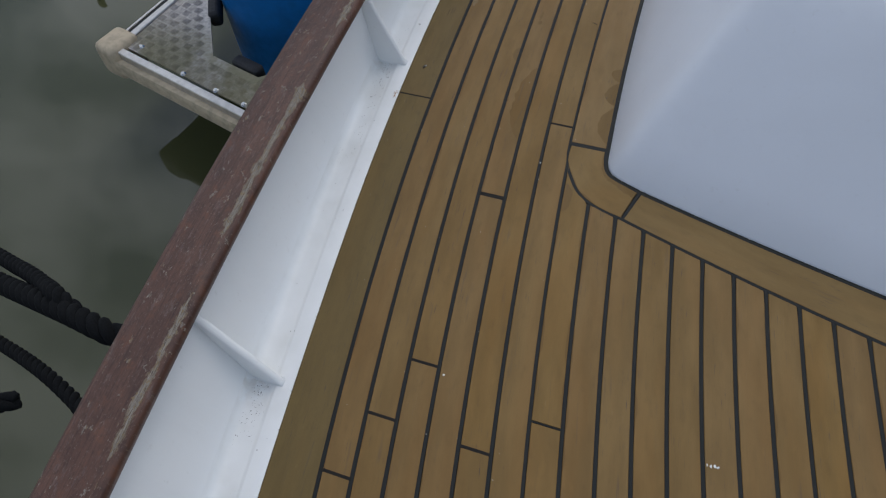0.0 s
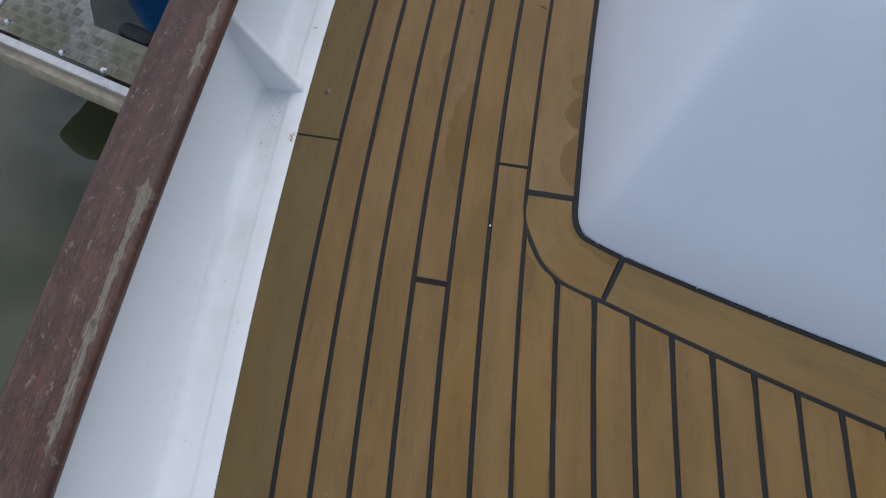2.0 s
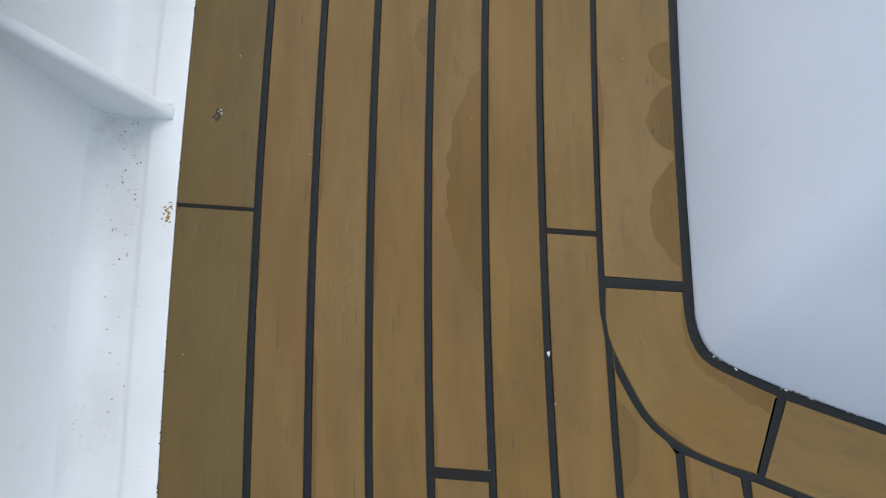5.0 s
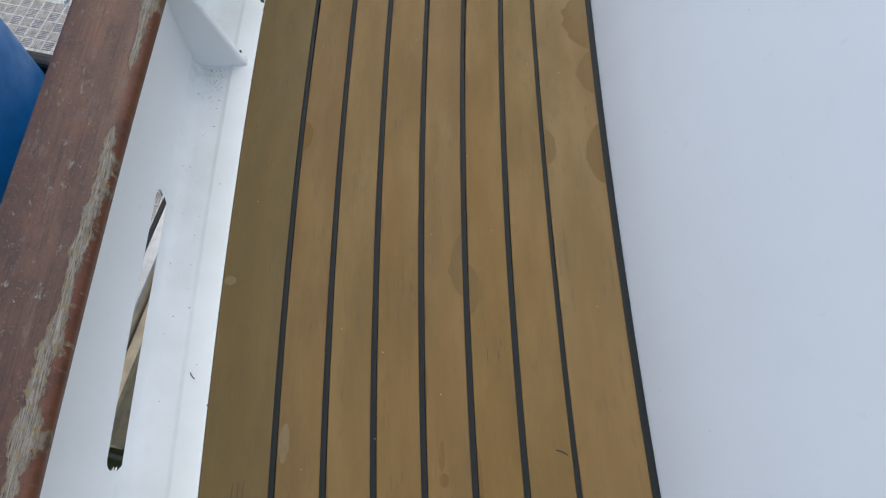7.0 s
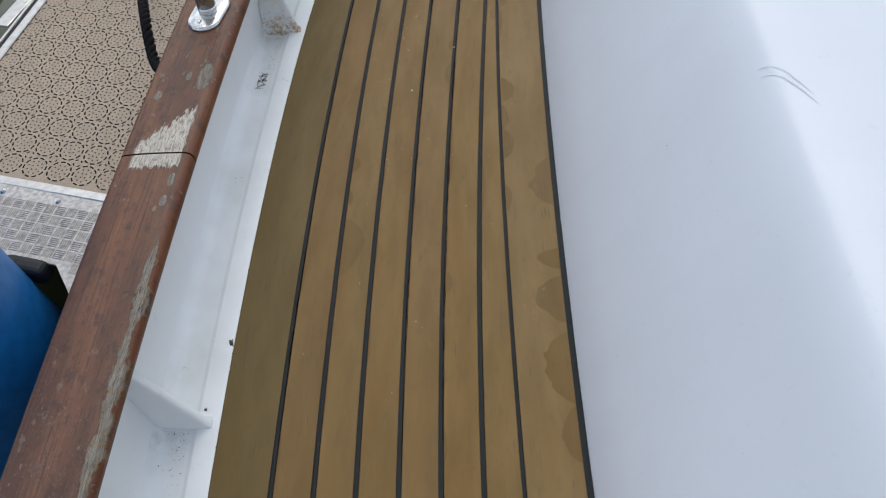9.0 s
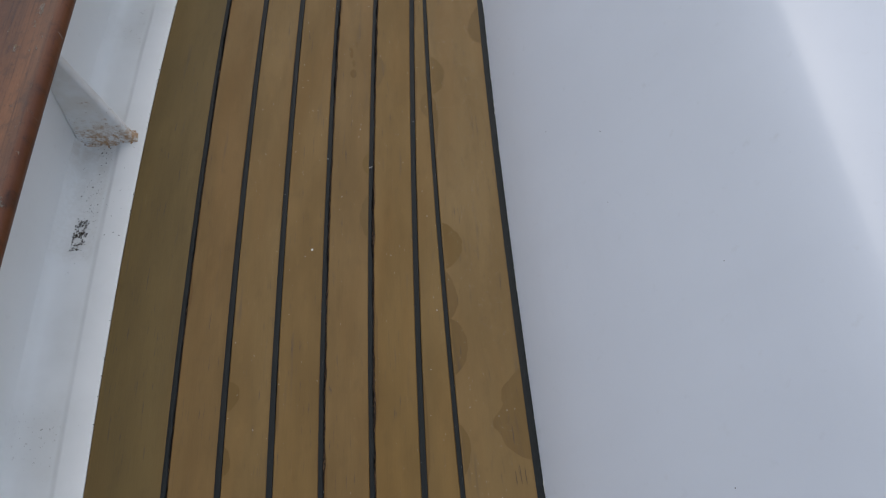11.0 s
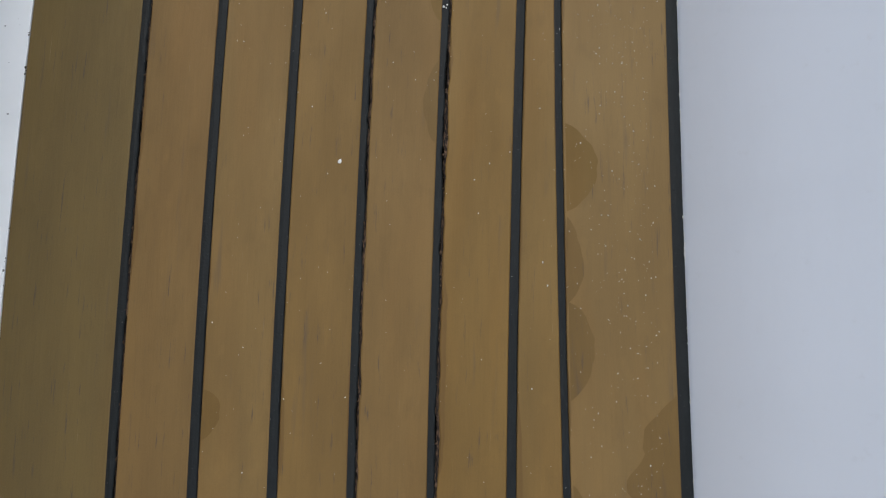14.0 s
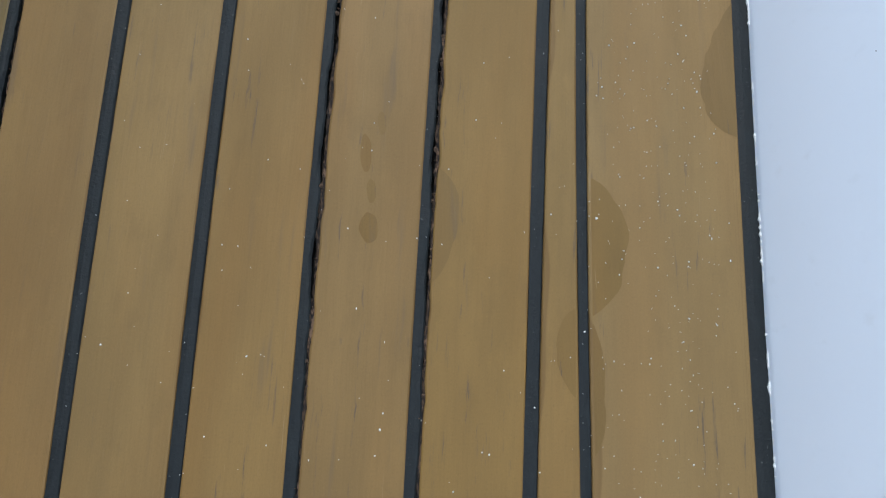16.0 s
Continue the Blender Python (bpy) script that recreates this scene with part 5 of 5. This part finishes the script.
grime = []
for _ in range(700):
    if fr2.random() < 0.62:
        y = fr2.uniform(0.28, 2.95)
        if noise.noise(Vector((y * 6, 4.0, 2.0))) > -0.1:
            grime.append((seam(0, y) + 0.0078 + abs(fr2.gauss(0, 0.0006)), y, 0.0003 + 0.0008 * fr2.random() ** 2, 0.0010))
    else:
        x = fr2.uniform(0.40, 1.5)
        grime.append((x, front_in(x) + 0.0070 + abs(fr2.gauss(0, 0.0006)), 0.0003 + 0.0010 * fr2.random() ** 2, 0.0010))
flecks("edge_grime", grime, CRUMB, "brown dirt along the foot of the white cabin", 33, 0.5, 0.0008)

edge_bm = bmesh.new()
prev = None
for i in range(1400):
    y = 1.7 + i * 0.00085
    q = noise.noise(Vector((y * 23, 3.0, 1.0))) + 0.6 * noise.noise(Vector((y * 110, 7.0, 2.0))) + 0.35 * noise.noise(Vector((y * 400, 5.0, 3.0)))
    w = 0.0026 * max(0.0, q - 0.22 + 0.36 * min(1.0, max(0.0, (y - 2.1) / 0.4)))
    w = min(w, 0.0022)
    x = seam(0, y) + 0.0082
    now = [edge_bm.verts.new((x, y, 0.0012)), edge_bm.verts.new((x - 0.0012 - w, y, 0.0009)), edge_bm.verts.new((x - 0.0013 - w, y, -0.0004))] if w > 0.0001 else None
    if prev and now:
        edge_bm.faces.new((prev[0], prev[1], now[1], now[0]))
        edge_bm.faces.new((prev[1], prev[2], now[2], now[1]))
    prev = now
for v in [v for v in edge_bm.verts if not v.link_faces]:
    edge_bm.verts.remove(v)
tagged(part("paint_edge", edge_bm, FLAKE), "ragged white paint run over the caulk at the cabin base", "debris", kind="stuff")

# dark specks on the cabin side
dots = bmesh.new()
for _ in range(16):
    i = fr2.randrange(8, 38)
    a = fr2.uniform(0.1, 0.7)
    (bx, by), (tx, ty) = cb[i], ct[i]
    got = bmesh.ops.create_icosphere(dots, subdivisions=1, radius=fr2.uniform(0.0004, 0.0008))
    bmesh.ops.translate(dots, vec=(bx + (tx - bx) * a, by + (ty - by) * a, CABIN_H * (0.015 + a * 1.035)), verts=got["verts"])
tagged(part("dirt_specks", dots, DIRT), "tiny dark specks on the white cabin side", "debris", kind="stuff")

def cabin_at(y, a):
    """A point on the cabin's side and shoulder: a runs from the deck over the edge."""
    i = min(range(38), key=lambda q: abs(cb[q][1] + (ct[q][1] - cb[q][1]) * a - y))
    (bx, by), (tx, ty) = cb[i], ct[i]
    for (a0, z0), (a1, z1) in zip(PROFILE[2:], PROFILE[3:]):
        if a0 <= a <= a1:
            z = z0 + (z1 - z0) * (a - a0) / (a1 - a0)
            return Vector((bx + (tx - bx) * a, y, CABIN_H * z + 0.0006))
    return Vector((bx + (tx - bx) * a, y, CABIN_H * 1.004))


for shift, wide in ((0.0, 0.0013), (-0.018, 0.0019)):
    bm = bmesh.new()
    prev = None
    for q in range(17):
        t = q / 16
        p = cabin_at(1.832 + shift - 0.077 * t * t, 0.95 + 0.20 * t)
        side = Vector((0.35 + 0.6 * t, 0.9 - 0.6 * t, 0)) * wide * (0.35 + math.sin(math.pi * t))
        now = (bm.verts.new(p - side), bm.verts.new(p + side))
        if prev:
            bm.faces.new((prev[0], now[0], now[1], prev[1]))
        prev = now
    part("scuff", bm, SCUFF, cabin, "faint grey curved scuff mark")

# low grey dome added on the cabin top for a faint grey blob there
vent = empty("roof_dome", "small grey round dome on the cabin top", "vent")
vent.location = (0.700, 0.960, CABIN_H * 1.003)
vring = lambda q, z: [(q * math.cos(a), q * math.sin(a), z) for a in np.linspace(0, 2 * math.pi, 32, endpoint=False)]
part("base_ring", sweep_bm([vring(0.045, -0.004), vring(0.045, 0.006), vring(0.038, 0.009)], closed=True), DOME_GREY, vent, smooth=True)
part("dome", sweep_bm([vring(0.036, 0.008), vring(0.033, 0.02), vring(0.022, 0.028), vring(0.004, 0.031)], closed=True), DOME_GREY, vent, smooth=True)

# pale scuffs and dark scratches on the edge planks
for x, y, rx, ry, mat, label in ((seam(7, 0.775) + 0.014, 0.775, 0.008, 0.028, TEAK_SCUFF, "pale scuff on a plank"), (seam(8, 1.03) + 0.012, 1.03, 0.010, 0.008, TEAK_SCUFF, "pale scuff on a plank"),
                                 (seam(8, 0.70) + 0.046, 0.700, 0.0011, 0.022, TEAK_SCRATCH, "dark scratch on a plank"), (seam(8, 0.70) + 0.054, 0.706, 0.0010, 0.017, TEAK_SCRATCH, "dark scratch on a plank"), (seam(8, 0.70) + 0.061, 0.711, 0.0009, 0.014, TEAK_SCRATCH, "dark scratch on a plank"),
                                 (seam(0, 1.91) - 0.024, 1.912, 0.0008, 0.014, TEAK_SCRATCH, "dark scratch on a plank"), (seam(0, 1.91) - 0.031, 1.908, 0.0007, 0.010, TEAK_SCRATCH, "dark scratch on a plank"), (seam(0, 1.91) - 0.017, 1.909, 0.0007, 0.012, TEAK_SCRATCH, "dark scratch on a plank")):
    bm = bmesh.new()
    l1, l2 = bm.loops.layers.uv.new("UVMap"), bm.loops.layers.uv.new("edge")
    f = bm.faces.new([bm.verts.new((x + rx * math.cos(a) * (1 + 0.35 * noise.noise(Vector((math.cos(a) * 2, y * 70 + math.sin(a) * 2, 1)))), y + ry * math.sin(a), 0.0004)) for a in np.linspace(0, 2 * math.pi, 26, endpoint=False)])
    for loop in f.loops:
        loop[l1].uv, loop[l2].uv = loop.vert.co.xy, (0.03, loop.vert.co.y)
    part("scuff", bm, mat, deck, label)

# free blots on single planks
for x, y, rx, ry in ((0.053, 2.702, 0.0035, 0.013), (0.056, 2.676, 0.003, 0.008), (0.054, 2.652, 0.0055, 0.010), (0.064, 2.722, 0.003, 0.008), (-0.025, 0.755, 0.004, 0.022), (-0.022, 0.722, 0.006, 0.010)):
    bm = bmesh.new()
    l1, l2 = bm.loops.layers.uv.new("UVMap"), bm.loops.layers.uv.new("edge")
    ring_v = [bm.verts.new((x + rx * math.cos(a) * (1 + 0.3 * noise.noise(Vector((x * 50 + math.cos(a), y * 50 + math.sin(a), 1)))), y + ry * math.sin(a) * (1 + 0.2 * noise.noise(Vector((math.cos(a), y * 9 + math.sin(a), 4)))), 0.00018)) for a in np.linspace(0, 2 * math.pi, 28, endpoint=False)]
    f = bm.faces.new(ring_v)
    for loop in f.loops:
        loop[l1].uv, loop[l2].uv = loop.vert.co.xy, (0.03, loop.vert.co.y)
    part("damp_stain", bm, TEAK_DAMP, deck, "darker damp stain on a plank")

# damp stain that follows the inner edge of the curved corner plank
bm = bmesh.new()
l1, l2 = bm.loops.layers.uv.new("UVMap"), bm.loops.layers.uv.new("edge")
prev = None
for i in range(4, len(CORNER_IN) - 2):
    t = (i - 4) / (len(CORNER_IN) - 7)
    d = (CORNER_OUT[i] - CORNER_IN[i]).normalized()
    w = 0.0008 + (0.006 + 0.016 * t ** 3) * math.sin(math.pi * min(1.0, t * 1.4 + 0.08) * 0.6) * (1 + 0.5 * noise.noise(Vector((i * 0.35, 3.0, 1.0))))
    a = CORNER_IN[i] + d * 0.0062
    now = [bm.verts.new((*(a + d * w * q).xy, 0.00018)) for q in (0, 0.5, 1)]
    if prev:
        for j in range(2):
            f = bm.faces.new((prev[j], prev[j + 1], now[j + 1], now[j]))
            for loop in f.loops:
                loop[l1].uv, loop[l2].uv = loop.vert.co.xy, (0.03, loop.vert.co.y)
    prev = now
ob = part("damp_stain", bm, TEAK_DAMP, deck, "darker damp stain along the curved plank")
if ob.data.polygons[0].normal.z < 0:
    ob.data.flip_normals()

# ---- damp stains that spread from the seams ----
STAINS = (
    (1, 1, 2.24, 2.325, 0.033), (1, 1, 2.155, 2.235, 0.018), (1, 1, 2.065, 2.155, 0.028), (1, 1, 1.92, 1.99, 0.015), (0, -1, 1.93, 2.065, 0.049),
    (0, -1, 1.77, 1.82, 0.046), (3, -1, 2.31, 2.39, 0.017), (6, 1, 2.045, 2.09, 0.021), (6, 1, 1.955, 1.995, 0.014), (6, 1, 1.775, 1.92, 0.048),
    (5, 1, 1.805, 1.865, 0.008), (0, -1, 1.65, 1.755, 0.055), (0, -1, 1.49, 1.63, 0.053), (0, -1, 1.385, 1.485, 0.032), (0, -1, 1.195, 1.32, 0.031),
    (3, 1, 1.725, 1.775, 0.018), (3, -1, 0.235, 0.525, 0.046), (4, -1, 0.535, 0.595, 0.02), (0, -1, 0.525, 0.58, 0.031), (0, -1, 0.43, 0.52, 0.036),
    (0, -1, 0.285, 0.42, 0.037), (3, -1, 0.995, 1.105, 0.024), (3, 1, 0.965, 1.05, 0.021), (1, 1, 2.59, 2.68, 0.027), (1, 1, 2.505, 2.585, 0.012),
)
STAINS += ((9, 1, 0.03, 0.125, 0.026), (3, 1, 2.615, 2.69, 0.019), (1, -1, 2.54, 2.595, 0.017), (0, -1, 2.705, 2.8, 0.027), (3, -1, 2.43, 2.475, 0.014), (7, 1, 1.275, 1.34, 0.020), (1, 1, 1.235, 1.31, 0.021))
for i, side, y0, y1, reach in STAINS:
    bm = bmesh.new()
    l1, l2 = bm.loops.layers.uv.new("UVMap"), bm.loops.layers.uv.new("edge")
    lean = 0.25 * math.sin(91 * y0)
    edge_x = (lambda y: fore_seam(1, y)) if i == 9 else (lambda y, i=i: seam(i, y))
    rows = []
    for k in range(25):
        t = k / 24
        y = y0 + (y1 - y0) * t
        tt = t + lean * t * (1 - t)
        w = max(0.0003, (reach - GAP) * max(0.0, 1 - (2 * tt - 1) ** 2) ** 0.72 * (1 + 0.26 * noise.noise(Vector((y * 38, i * 3.3, side))) + 0.10 * noise.noise(Vector((y * 120, i * 3.3, side)))) * ((1.25 - 0.6 * t) if i == 0 and y0 > 1.8 else 1.0))
        x = edge_x(y) + side * (GAP + 0.0014)
        rows.append([bm.verts.new((x, y, 0.00018)), bm.verts.new((x + side * w * 0.5, y, 0.00018)), bm.verts.new((x + side * w, y, 0.00018))])
    for a, b in zip(rows, rows[1:]):
        for j in range(2):
            f = bm.faces.new((a[j], a[j + 1], b[j + 1], b[j]))
            for loop in f.loops:
                loop[l1].uv = (loop.vert.co.x, loop.vert.co.y)
                loop[l2].uv = (0.03, loop.vert.co.y)
    ob = part("damp_stain", bm, TEAK_DAMP, deck, "darker damp stain beside a seam")
    if ob.data.polygons[0].normal.z < 0:
        ob.data.flip_normals()
